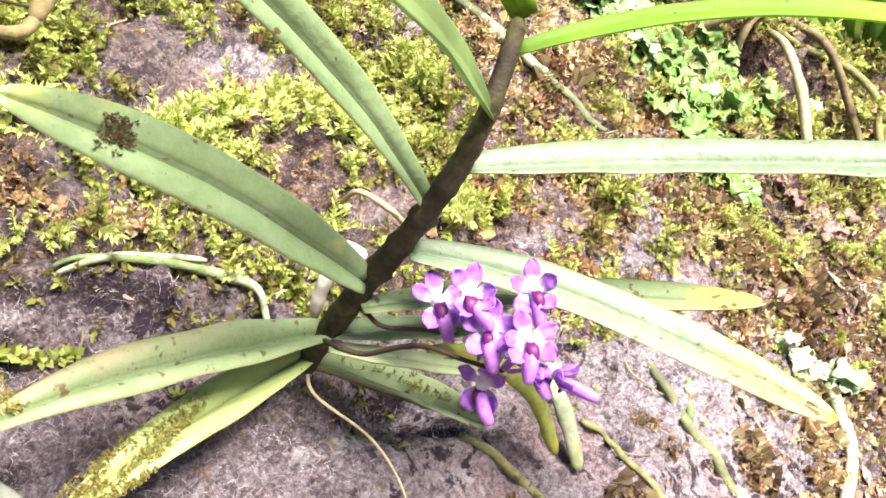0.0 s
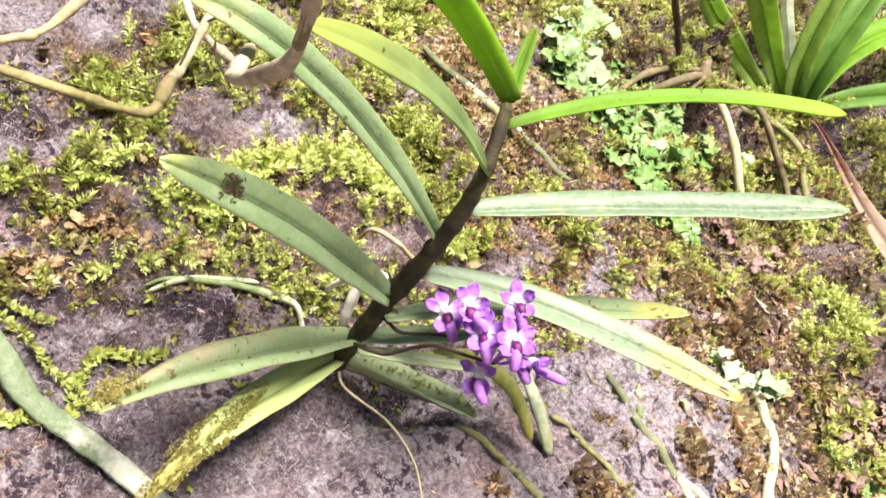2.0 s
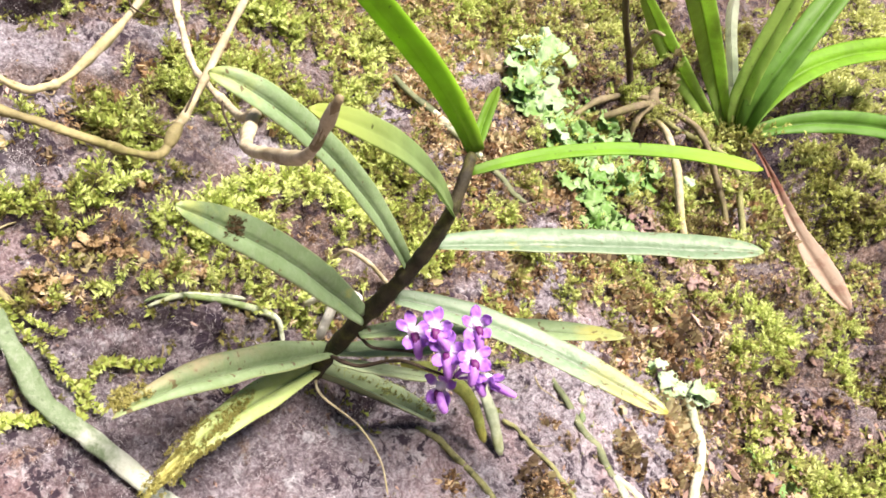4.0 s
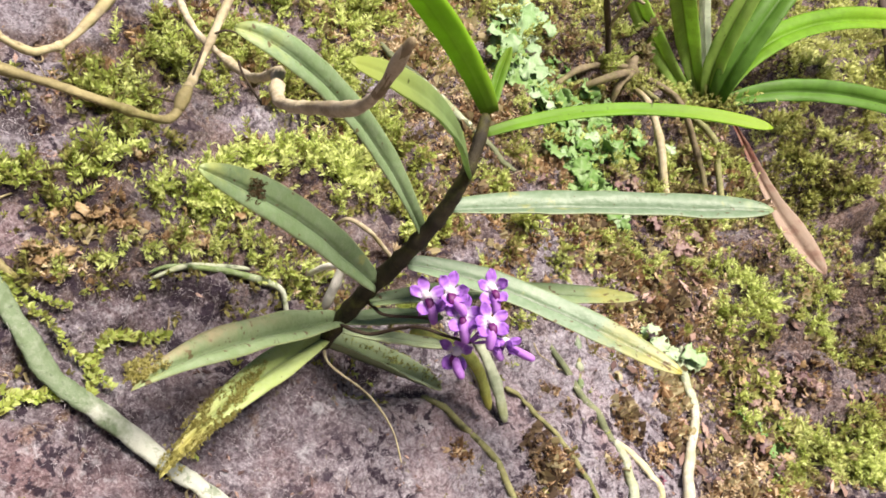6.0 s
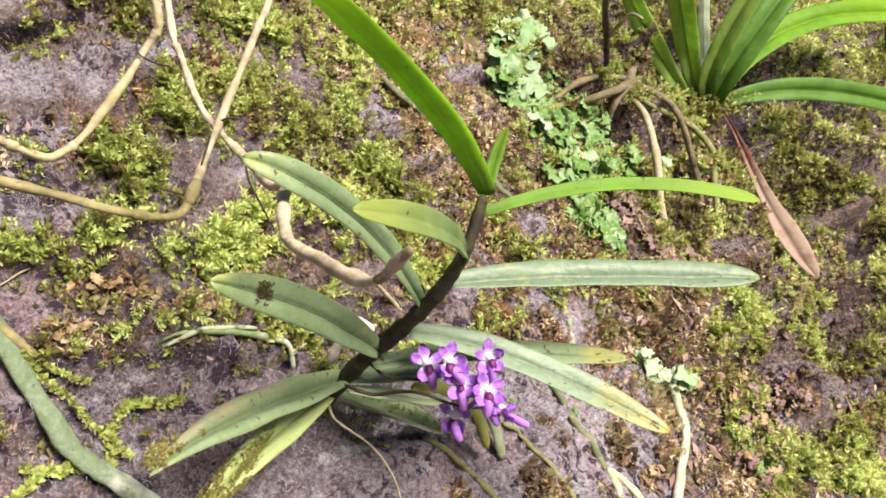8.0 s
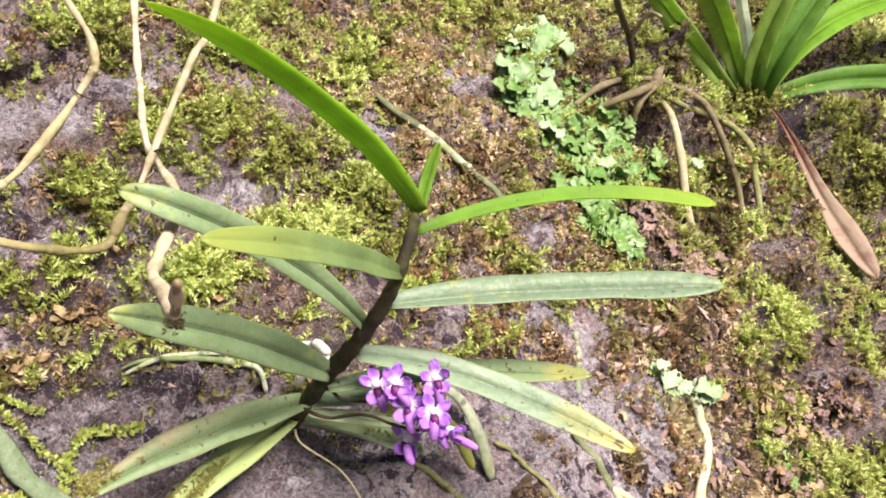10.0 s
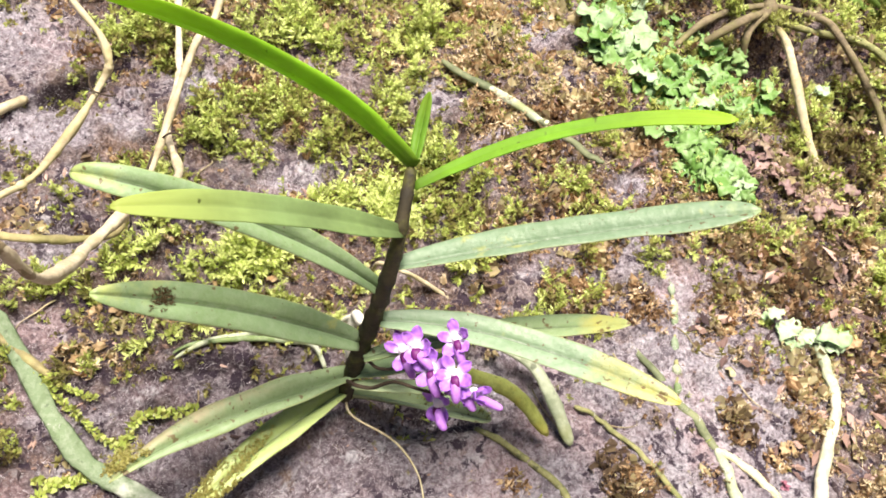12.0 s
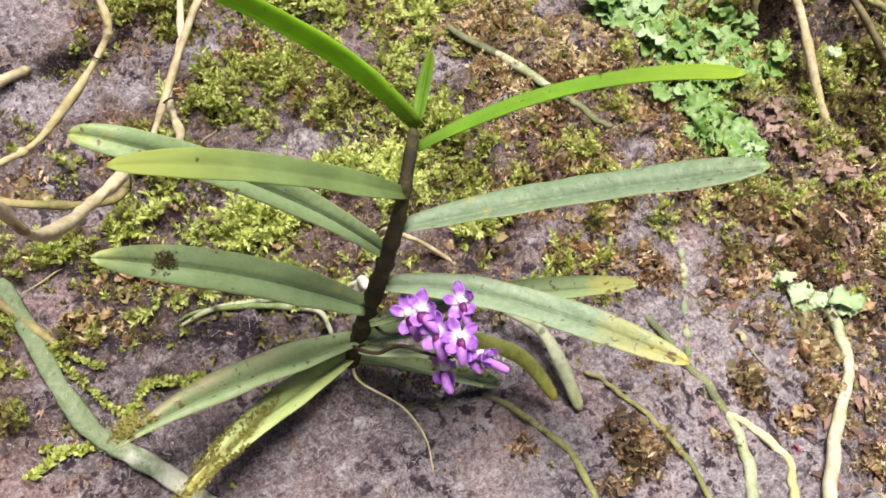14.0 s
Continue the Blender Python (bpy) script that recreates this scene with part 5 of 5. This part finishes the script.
        part("broken_end", tube(end, (thick * 0.62, thick * 0.8, thick * 0.78, thick * 0.7, thick * 0.5), BROWN_ROOT, 10, 0.4, seed=seed + 5), ob, "dark rotten broken end")
    return ob


vine([(-120, 128, 62), (-92, 100, 62), (-82.3, 96.3, 59.7), (-78.3, 102.5, 57.3), (-71.4, 108, 52.8), (-68.6, 111.5, 52.6), (-65.6, 121.7, 55.6), (-57.7, 137, 69), (-55, 139, 77.4), (-62.6, 143, 102), (-56.5, 190.8, 150), (-40, 262, 118)], (0.00084, 0.00085, 0.00080, 0.00076), TWIG_YELLOW, "bent tan dry vine in front of the bark", 41,
     [(-61.4, 126.6, 59.6, 1.15), (-56, 139, 74, 1.14)], [[(-56, 139, 72), (-58, 136, 72.5), (-58.5, 135, 69), (-55, 134, 67), (-52, 133, 66.5)]], upper=TWIG, at=0.56)
vine([(-110.4, 122.9, 46.9), (-87.3, 97.4, 53.1), (-67, 98, 48.2), (-58, 99.5, 45.2), (-51.6, 106.5, 42.3), (-48.4, 113.6, 41.6), (-46.2, 116.6, 46), (-44.6, 126, 51.2), (-35.9, 140.1, 73.1), (-32.4, 153, 83.5), (-20.3, 168.7, 130), (-10, 250, 112)], (0.00082, 0.00086, 0.00084, 0.00080), TWIG_OLIVE, "olive-tan kinked dry vine with a sharp elbow", 42,
     [(-48.6, 113.6, 41.4, 1.12), (-46.6, 117, 44.2, 1.1)], [[(-47, 116, 44), (-50, 117, 44.6), (-53, 118, 45.2)], [(-43.6, 129.6, 56), (-40, 128.5, 57.2), (-37, 128, 56.4)], [(-44, 128, 54.6), (-46, 120, 47), (-47.4, 115.6, 42.4)]], upper=TWIG, at=0.52)
vine([(-62, 196, 92), (-57.2, 175.3, 71.2), (-54.6, 166.8, 67), (-47, 141, 57), (-36.4, 121, 49.6), (-32, 100.5, 49.4), (-29, 92, 50.6), (-29.2, 87.2, 49.0), (-28.6, 77, 47.1), (-27.2, 70, 46.6), (-23.6, 62, 46.8), (-17.9, 46, 48.3), (-14.2, 35.5, 55.0)], (0.0009, 0.0009, 0.00085, 0.0008, 0.00085, 0.0010, 0.00095, 0.00062), TWIG_CREAM, "cream dry vine with a dark broken end", 43,
     [(-30, 84, 48.4, 1.14)], [[(-36, 104, 52), (-35, 99, 50), (-32, 92, 46), (-31.5, 90, 45.4)]], True)

# ---- the second orchid, farther along the trunk ----
strap_orchid = thing("strap_orchid", mm(158.0, 365.0, 34.0), "larger orchid with long green strap leaves and tangled roots on bark", "orchid")


def strap_leaf(c, width, material, towards=0.8, up=0.5, right=0.0, label="long green strap leaf", name="leaf", **more):
    ctrl = [mm(*p) for p in c]
    return part(name, blade(ctrl, width / 1000, material, faces(np.mean(ctrl, 0), towards, up, right), **more), strap_orchid, label)


strap_leaf([(147.3, 363.4, 38.8), (126.5, 364.5, 62.3), (106.4, 338.0, 85.0), (79.2, 274.8, 98.2)], 10.6, STRAP, 1.0, 0.0, fold=0.3, base=0.4, rise_to=0.36, blunt=0.6, tip=1.5, seed=51)
strap_leaf([(151.8, 363.4, 39.4), (143.3, 367.0, 65.5), (127.6, 331.3, 85.5), (97.8, 270.6, 99.3)], 11.2, STRAP, 1.0, 0.0, fold=0.4, base=0.4, rise_to=0.36, blunt=0.15, seed=52)
strap_leaf([(155.1, 363.2, 39.5), (153.7, 366.0, 68.6), (140.2, 346.5, 86.8), (130.6, 310.0, 94.4)], 5.2, STRAP_PALE, 1.0, 0.0, fold=0.5, base=0.4, blunt=0.2, seed=53, label="pale greyish folded leaf")
strap_leaf([(156.0, 364.2, 37.5), (149.8, 355.2, 55.8), (159.1, 344.7, 75.7), (169.5, 339.7, 103.0)], 10.4, STRAP, 1.0, 0.0, fold=0.5, base=0.4, blunt=0.15, seed=54)
strap_leaf([(158.7, 361.8, 35.3), (153.8, 346.6, 53.2), (177.4, 347.7, 80.8), (205.4, 368.4, 111.7)], 13.6, STRAP_DARK, 1.0, 0.0, -0.3, fold=0.35, base=0.4, rise_to=0.36, blunt=0.15, seed=55, label="dark green broad strap leaf")
strap_leaf([(160.1, 365.1, 37.5), (187.9, 386.1, 79.7), (246.8, 403.4, 87.4), (322.0, 430.7, 75.7)], 14.0, YOUNG, 0.8, 0.4, fold=0.35, blunt=0.15, seed=56, label="bright green arching strap leaf")
strap_leaf([(159.0, 363.2, 35.7), (187.3, 365.9, 48.0), (226.9, 367.1, 47.5), (284.7, 380.1, 30.9)], 11.8, STRAP_DARK, 0.9, 0.3, fold=0.35, base=0.32, rise_to=0.39, blunt=0.15, seed=57, label="dark green drooping strap leaf")
strap_leaf([(233.6, 453.4, 39.5), (237.0, 452.3, 51.8), (248.2, 457.9, 68.6)], 3.8, STRAP, fold=0.3, blunt=0.5, seed=58, label="small green shoot leaf")
strap_leaf([(160.0, 352.0, 34.0), (173.4, 353.1, 18.8), (176.0, 343.0, -3.0), (187.0, 302.0, -29.0)], 12.0, DEAD, 0.9, 0.0, 0.2, fold=0.6, blunt=0.16, base=0.1, rise_to=0.76, wave=0.22, seed=59, label="dead papery brown hanging leaf", name="dead_leaf", twist=25)


def strap_root(points, radius, material, label="", seed=0):
    return part("root", tube(smooth_line([mm(*p) for p in points]), radius, material, 9, 0.16, seed=seed), strap_orchid, label)


strap_root([(98.3, 306.0, 52.5), (86.0, 303.0, 53.0), (75.0, 297.0, 50.6), (65.0, 290.0, 45.0)], (0.0012, 0.0014, 0.0014, 0.0010), KNOT_ROOT, "brown arching root", 61)
strap_root([(98.3, 304.0, 50.4), (86.0, 283.5, 49.5), (64.0, 287.0, 41.0)], (0.0012, 0.0015, 0.0010), KNOT_ROOT, "brown arching root", 62)
strap_root([(98.9, 302.0, 51.0), (89.3, 290.5, 45.0), (86.0, 297.0, 29.0)], (0.0013, 0.0014, 0.0010), KNOT_ROOT, "brown arching root", 63)
strap_root([(100.8, 306.0, 44.5), (101.4, 289.9, 39.3), (100.6, 272.6, 27.0), (101.1, 265.2, 10.2), (103.3, 257.6, -3.5), (102.2, 244.8, -13.0)], (0.0011, 0.0015, 0.0016, 0.0014, 0.0011), TWIG, "long pale root hanging to the bark", 64)
strap_root([(99.6, 306.1, 52.2), (107.8, 316.0, 48.8), (117.7, 311.5, 43.1), (120.9, 303.0, 36.2), (126.4, 303.0, 22.6), (130.0, 301.0, 11.0), (131.5, 297.0, -2.0)], (0.0012, 0.0014, 0.0014, 0.0011), KNOT_ROOT, "brown arching root", 65)
strap_root([(98.5, 305.4, 48.1), (114.1, 315.0, 39.8), (127.9, 316.0, 34.4), (136.8, 309.0, 25.1), (138.5, 306.5, 12.8), (139.5, 302.0, -0.4), (139.0, 294.0, -10.0)], (0.0013, 0.0014, 0.0014, 0.0012), OLIVE_ROOT, "olive root", 66)
strap_root([(131.5, 298.0, -1.0), (131.3, 290.0, -9.0), (124.0, 276.5, -9.5), (112.0, 258.0, -11.0)], (0.0006, 0.0007, 0.0007, 0.0004), TWIG, "thin pale root winding over the bark", 67)

part("root_knot", tube(smooth_line([mm(94, 302, 48), mm(98.6, 305.5, 51), mm(100, 307, 54), mm(102, 309, 57)], 6), (0.0018, 0.0027, 0.0016, 0.0008), KNOT_ROOT, 12, 0.5, seed=68), strap_orchid, "dark knotted hub of the roots")


def foot_moss(at, spread, count, size, seed):
    """A loose cushion of moss round a plant's foot."""
    gen = np.random.default_rng(seed)
    p = mm(*at) + gen.normal(size=(count, 3)) * np.array(spread) / 1000
    z = unit(gen.normal(size=(count, 3)) + AN + np.array([0, -0.6, 0.6]))
    x = unit(np.cross(gen.normal(size=(count, 3)), z))
    turn = np.stack([x, np.cross(z, x), z], 1) * (size * gen.uniform(0.5, 1.3, count))[:, None, None]
    q, tone = TUFTS[seed % len(TUFTS)]
    quads = (np.einsum("qcj,njk->nqck", q, turn) + p[:, None, None]).reshape(-1, 4, 3)
    tones = np.clip((gen.uniform(0.2, 0.9, count)[:, None] + tone[None]).ravel(), 0, 1)
    ob = new("moss_tuft", quads_mesh("moss_tuft", quads - HOME[strap_orchid.name], FINE_MOSS, {"tone": tones}))
    ob.parent = strap_orchid
    return tagged(ob, "olive moss round the leaf bases", kind="stuff")


foot_moss((156.4, 363.5, 35.5), (9, 4, 2.6), 340, 0.0040, 211)
foot_moss((98, 306, 46), (4, 3, 1.6), 90, 0.0030, 212)

# ---- thin stems on the bark farther off ----


def thin_stem(points, radius, material, label, seed, lift=0.0):
    return alone("thin_stem", tube(smooth_line([mm(*p) + AN * lift for p in points]), radius, material, 8, 0.14, seed=seed), label, "stem", "thin stems")


thin_stem([(95, 322, 49), (93.7, 318.6, 54.5), (89.3, 308.1, 67.6), (80, 282, 80), (71, 252, 94)], (0.0013, 0.0013, 0.0012), FAR_STEM, "thin brown stem rising from the bark", 71)
thin_stem([(89.3, 308.1, 67.0), (91.5, 300.5, 73), (93.6, 293.0, 77.1), (96.9, 289.0, 75.6)], (0.0009, 0.0008, 0.0006), TWIG, "bent tan dry twig", 72)
thin_stem([(317, 497, 40), (346, 555, 72), (384, 634, 110), (430, 730, 150)], (0.0026, 0.0028, 0.0027), FAR_STEM, "dark brown stem climbing the trunk", 73, 0.014)
thin_stem([(339, 516, 41), (374, 578, 73), (424, 671, 113), (470, 760, 150)], (0.0026, 0.0028, 0.0027), FAR_STEM, "dark brown stem climbing the trunk", 74, 0.014)
thin_stem([(364, 538, 42), (390, 592, 73), (436, 681, 114), (480, 770, 150)], (0.0026, 0.0028, 0.0027), FAR_STEM, "dark brown stem climbing the trunk", 75, 0.014)

# ---- liverwort and lichen: lobed scales laid over one another ----


def lobe_mesh(name, seed, material):
    """A thin wavy scale, about 1 across, with a notched, curling rim; its face to +z, its foot at the origin."""
    r = np.random.default_rng(seed)
    n, rings = 32, 4
    ph = r.uniform(0, 6.28, 4)
    a = np.linspace(0, 2 * math.pi, n, endpoint=False)
    rim = 0.5 * (1 + 0.22 * np.cos(2 * a + ph[0]) + 0.10 * np.cos(5 * a + ph[1]) + 0.09 * np.cos(9 * a + ph[2]) + 0.07 * np.cos(13 * a + ph[3]))
    verts = [(0, 0.3, 0.05)]
    for k in range(1, rings + 1):
        q = k / rings
        z = 0.05 + 0.12 * q**2 * np.cos(3 * a + ph[3]) + 0.08 * q**3 * np.cos(7 * a + ph[1]) + 0.035 * q**4 * np.cos(13 * a + ph[2]) - 0.05 * q
        verts += list(zip(rim * q * np.sin(a), 0.3 + rim * q * np.cos(a), z))
    verts = np.array(verts)
    m = len(verts)
    both = np.vstack([verts, verts - [0, 0, 0.035]])
    f = []
    for j in range(n):
        b = (j + 1) % n
        f += [(0, 1 + b, 1 + j), (m, m + 1 + j, m + 1 + b)]
        for k in range(rings - 1):
            p, q = 1 + k * n, 1 + (k + 1) * n
            f += [(p + j, p + b, q + b, q + j), (m + p + j, m + q + j, m + q + b, m + p + b)]
        p = 1 + (rings - 1) * n
        f.append((p + j, p + b, m + p + b, m + p + j))
    return mesh_of(name, both, f, material)


LOBES = [lobe_mesh("lobe", k, WORT) for k in range(7)]
PALE_LOBES = [lobe_mesh("lobe", 20 + k, WORT_PALE) for k in range(5)]
LICHEN_LOBES = [lobe_mesh("lobe", 60 + k, LICHEN) for k in range(5)]
PINK_LOBES = [lobe_mesh("lobe", 90 + k, PINK) for k in range(2)]
TAN_LOBES = [lobe_mesh("lobe", 80 + k, DRY_FLAKE) for k in range(5)]
PURPLE_LOBES = [lobe_mesh("lobe", 40 + k, WORT_PURPLE) for k in range(4)]


def lobes(parent, cu, cv, ru, rv, count, size, kinds, gen, turn=0.0, lift=0.002, steep=0.27):
    home = HOME[parent.name]
    for _ in range(count):
        r, th = math.sqrt(gen.uniform()), gen.uniform(0, 6.283)
        a, b = r * math.cos(th) * ru, r * math.sin(th) * rv
        c, s = math.cos(radians(turn)), math.sin(radians(turn))
        u, v = (cu + a * c - b * s) / 1000, (cv + a * s + b * c) / 1000
        p = bark(u, v, lift * gen.uniform(0.2, 1.6))
        z = unit(AN + gen.normal(0, steep, 3))
        y = unit(np.cross(z, np.cross(-AV + 0.3 * AU + gen.normal(0, 0.8, 3), z)))
        x = np.cross(y, z)
        k = size / 1000 * gen.uniform(0.6, 1.14)
        ob = new("lobe", kinds[gen.integers(len(kinds))])
        ob.parent = parent
        m = Matrix.Identity(4)
        for row in range(3):
            for col, axis in enumerate((x, y, z)):
                m[row][col] = axis[row] * k
            m[row][3] = p[row] - home[row]
        ob.matrix_basis = m


def build_liverwort():
    gen = np.random.default_rng(31)
    wort = thing("liverwort", bark(0.068, 0.045), "patch of pale green lobed liverwort creeping down the bark", "liverwort")
    lobes(wort, 92, 91, 12, 10, 40, 8.8, PALE_LOBES, gen, lift=0.003, steep=0.3)
    lobes(wort, 70, 70, 11, 10, 44, 8.6, PALE_LOBES + LOBES[:2], gen, lift=0.003, steep=0.3)
    lobes(wort, 78, 52, 13, 11, 52, 8.0, LOBES + PALE_LOBES[:2], gen, lift=0.003, steep=0.3)
    lobes(wort, 68, 30, 13, 11, 34, 7.6, LOBES + PALE_LOBES[:1], gen, lift=0.003, steep=0.3)
    lobes(wort, 65, 14, 9, 9, 42, 7.8, LOBES + PALE_LOBES[:2], gen, lift=0.003, steep=0.3)
    lobes(wort, 70, -2, 7, 5, 18, 4.4, LOBES + PALE_LOBES, gen)
    lobes(wort, 98, 66, 8, 10, 20, 4.4, LOBES, gen)
    lobes(wort, 92, 33, 12, 10, 46, 7.0, LOBES + PALE_LOBES[:1], gen, lift=0.003, steep=0.34)
    lobes(wort, 101, 48, 9, 9, 26, 6.2, LOBES, gen, lift=0.003, steep=0.34)
    lobes(wort, 72, 6, 9, 8, 24, 6.6, LOBES + PALE_LOBES[:1], gen, lift=0.003, steep=0.3)
    purple = thing("purple_liverwort", bark(0.082, 0.006), "dry purplish brown liverwort scales on bark", "liverwort")
    lobes(purple, 85, 6, 11, 13, 50, 4.6, PURPLE_LOBES, gen, steep=0.6)
    lobes(purple, 100, -12, 14, 10, 30, 4.4, PURPLE_LOBES, gen, steep=0.6)
    litter = thing("purple_liverwort", bark(0.105, -0.068), "curled purplish brown and tan liverwort scales over rough bark", "liverwort")
    lobes(litter, 104, -68, 26, 9, 90, 4.2, PURPLE_LOBES + TAN_LOBES[:1], gen, -12, 0.003, 0.7)
    lobes(litter, 86, -82, 16, 12, 44, 4.0, PURPLE_LOBES + TAN_LOBES[:2] + LOBES[:2], gen, 0, 0.003, 0.7)
    lichen = thing("lichen", bark(0.064, -0.047), "frilly pale mint-green lichen on a white root", "lichen")
    for k, (a, b, size) in enumerate(((54.5, -36.5, 6.6), (56.5, -40.5, 7.6), (60, -44, 7.4), (63.5, -46.5, 7.8), (67, -48, 7.0))):
        lobes(lichen, a, b, 0.6, 0.6, 2, size, LICHEN_LOBES, gen, 0, 0.0030, 0.22)
    lobes(lichen, 71, -50.5, 2, 1, 3, 5.6, TAN_LOBES, gen, 0, 0.0028, 0.3)
    for pairs in (((-112, 25), (-104, 22)), ((-103, 21), (-96, 19)), ((-92, 14), (-84, 11)), ((-121, 16), (-116, 14))):
        flakes = thing("dry_liverwort", bark(pairs[0][0] / 1000, pairs[0][1] / 1000), "row of curled dry brown liverwort flakes on bark", "liverwort", "dry flakes")
        mid = np.mean(pairs, 0)
        lobes(flakes, mid[0], mid[1], 5.5, 1.0, 14, 2.5, TAN_LOBES, gen, -15, 0.0016, 0.8)
    crust = thing("dry_liverwort", bark(0.034, -0.071), "flat tan dry scales on bare bark", "liverwort", "dry flakes")
    lobes(crust, 35, -71, 4, 3, 7, 3.6, TAN_LOBES, gen, -30, 0.0010, 0.4)
    pink = thing("lichen", bark(0.0305, -0.0766), "small magenta-pink lichen fleck on bark", "lichen")
    lobes(pink, 30.5, -76.6, 1.2, 1.2, 4, 2.2, PINK_LOBES, gen, 0, 0.0008, 0.3)
    small = thing("lichen", bark(0.10, 0.028), "small pale mint-green lichen scale on moss", "lichen")
    lobes(small, 128, 26, 3, 3, 5, 4.6, LICHEN_LOBES, gen, 0, 0.003, 0.5)


build_liverwort()


def creeping_moss(pairs, leaf, label, seed, lift=0.0012, parent=None):
    """A creeping strand with two rows of round overlapping leaflets."""
    gen = np.random.default_rng(seed)
    line = on_bark(pairs, lift, 14)
    step = np.r_[0, np.cumsum(np.linalg.norm(np.diff(line, axis=0), axis=1))]
    n = int(step[-1] / (leaf * 0.42 / 1000))
    at = np.linspace(0, step[-1], n)
    p = np.stack([np.interp(at, step, line[:, k]) for k in range(3)], 1)
    t, side, up = frames_along(p, AN)
    quads = []
    for i in range(n):
        for sg in (-1, 1, -1, 1, 0):
            ln = leaf / 1000 * gen.uniform(0.5, 1.3)
            way = unit(sg * side[i] + 0.45 * t[i] + 0.5 * up[i] + gen.normal(0, 0.45, 3))
            sd = unit(np.cross(way, up[i] + gen.normal(0, 0.6, 3))) * ln * 0.34
            quads.append([p[i], p[i] + way * ln * 0.5 + sd, p[i] + way * ln + up[i] * ln * 0.12, p[i] + way * ln * 0.5 - sd])
    quads = np.array(quads)
    home = quads[0, 0].copy() if parent is None else HOME[parent.name]
    tone = np.clip(0.7 + 0.2 * gen.normal(size=len(quads)), 0.2, 1)
    ob = new("creeping_moss" if parent is None else "moss_fringe", quads_mesh("creeping_moss", quads - home, MOSS, {"tone": tone}, False))
    if parent is not None:
        ob.parent = parent
        return tagged(ob, label)
    ob.location = home
    return tagged(ob, label, "moss", "creeping moss strands")


creeping_moss([(-118, -15), (-114, -7), (-110, -4), (-105, -4), (-98, -6)], 1.6, "light green creeping moss strand on bare bark", 81)
creeping_moss([(-134, -9.6), (-130, -11), (-125, -12.4)], 1.5, "short light green creeping moss strand", 82)
creeping_moss([(-138, -15), (-134, -13.5), (-128.7, -11.1), (-122, -13.1)], 1.6, "light green creeping moss strand by a root", 83)
creeping_moss([(-128, 18), (-124, 6), (-121, -2), (-116, -9), (-113, -14)], 1.3, "olive moss fringe", 84, 0.0022, big_root)
creeping_moss([(-136, 26), (-128, 17), (-122, 8), (-117, 2)], 1.1, "olive creeping moss strand over bark", 85, 0.0018)

hanging = bark(np.array([-0.027, -0.029, -0.031, -0.0355]), np.array([0.109, 0.104, 0.099, 0.0935]), np.array([0.002, 0.006, 0.006, 0.003]))
alone("small_leaf", blade(list(hanging), 0.0022, FRESH_PALE, AN, fold=0.3, blunt=0.5, tip=1.5, seed=95, n=20, across=7), "small pale green leaf hanging over moss", "leaf")

# ---- loose sticks and rootlets on the bark ----


def stick(pairs, radius, material, label, seed, lift=0.0008):
    return alone("dry_stick", tube(on_bark(pairs, lift), radius, material, 9, 0.2, seed=seed), label, "stick", "dry sticks")


stick([(-134, 84), (-124, 86.6), (-115.3, 89.1), (-108.4, 90.2)], (0.0013, 0.0014, 0.0012), TWIG, "pale broken dry stick stuck to bark", 91, 0.0014)

stick([(-141, 37), (-134.4, 27.6), (-129.4, 20.6), (-125.4, 13.8), (-122.6, 8.6)], (0.0011, 0.0012, 0.0011, 0.0007), TWIG_OLIVE, "tan dry stalk lying beside a green root", 93, 0.0026)


def rootlet(u, v, length, seed):
    """A hair-thin winding rootlet."""
    gen = np.random.default_rng(seed)
    way = np.array([gen.normal(0.3, 0.5), -1.0])
    p, pts = np.array([u, v], float), []
    for _ in range(7):
        pts.append(tuple(p))
        way = way + gen.normal(0, 0.55, 2)
        p = p + way / np.linalg.norm(way) * length / 6
    return alone("rootlet", tube(on_bark(pts, 0.0007, 5), (0.00022, 0.00018, 0.00010), BROWN_ROOT if seed % 2 else TWIG, 5, 0.2, seed=seed), "hair-thin tan rootlet winding over the bark", "rootlet", "rootlets")


for k, (u, v, ln) in enumerate(((-118, 30, 14), (-96, -2, 12), (-20, -30, 14), (-8, -44, 12), (4, -30, 15), (26, -30, 14), (34, -48, 16),
                                (46, -40, 14), (8, 20, 12), (30, 12, 14), (44, 26, 13), (-30, 50, 14), (-70, 60, 12), (-100, 66, 15), (10, 84, 16), (40, 66, 14), (60, -70, 15), (86, -50, 14))):
    rootlet(u, v, ln, 400 + k)
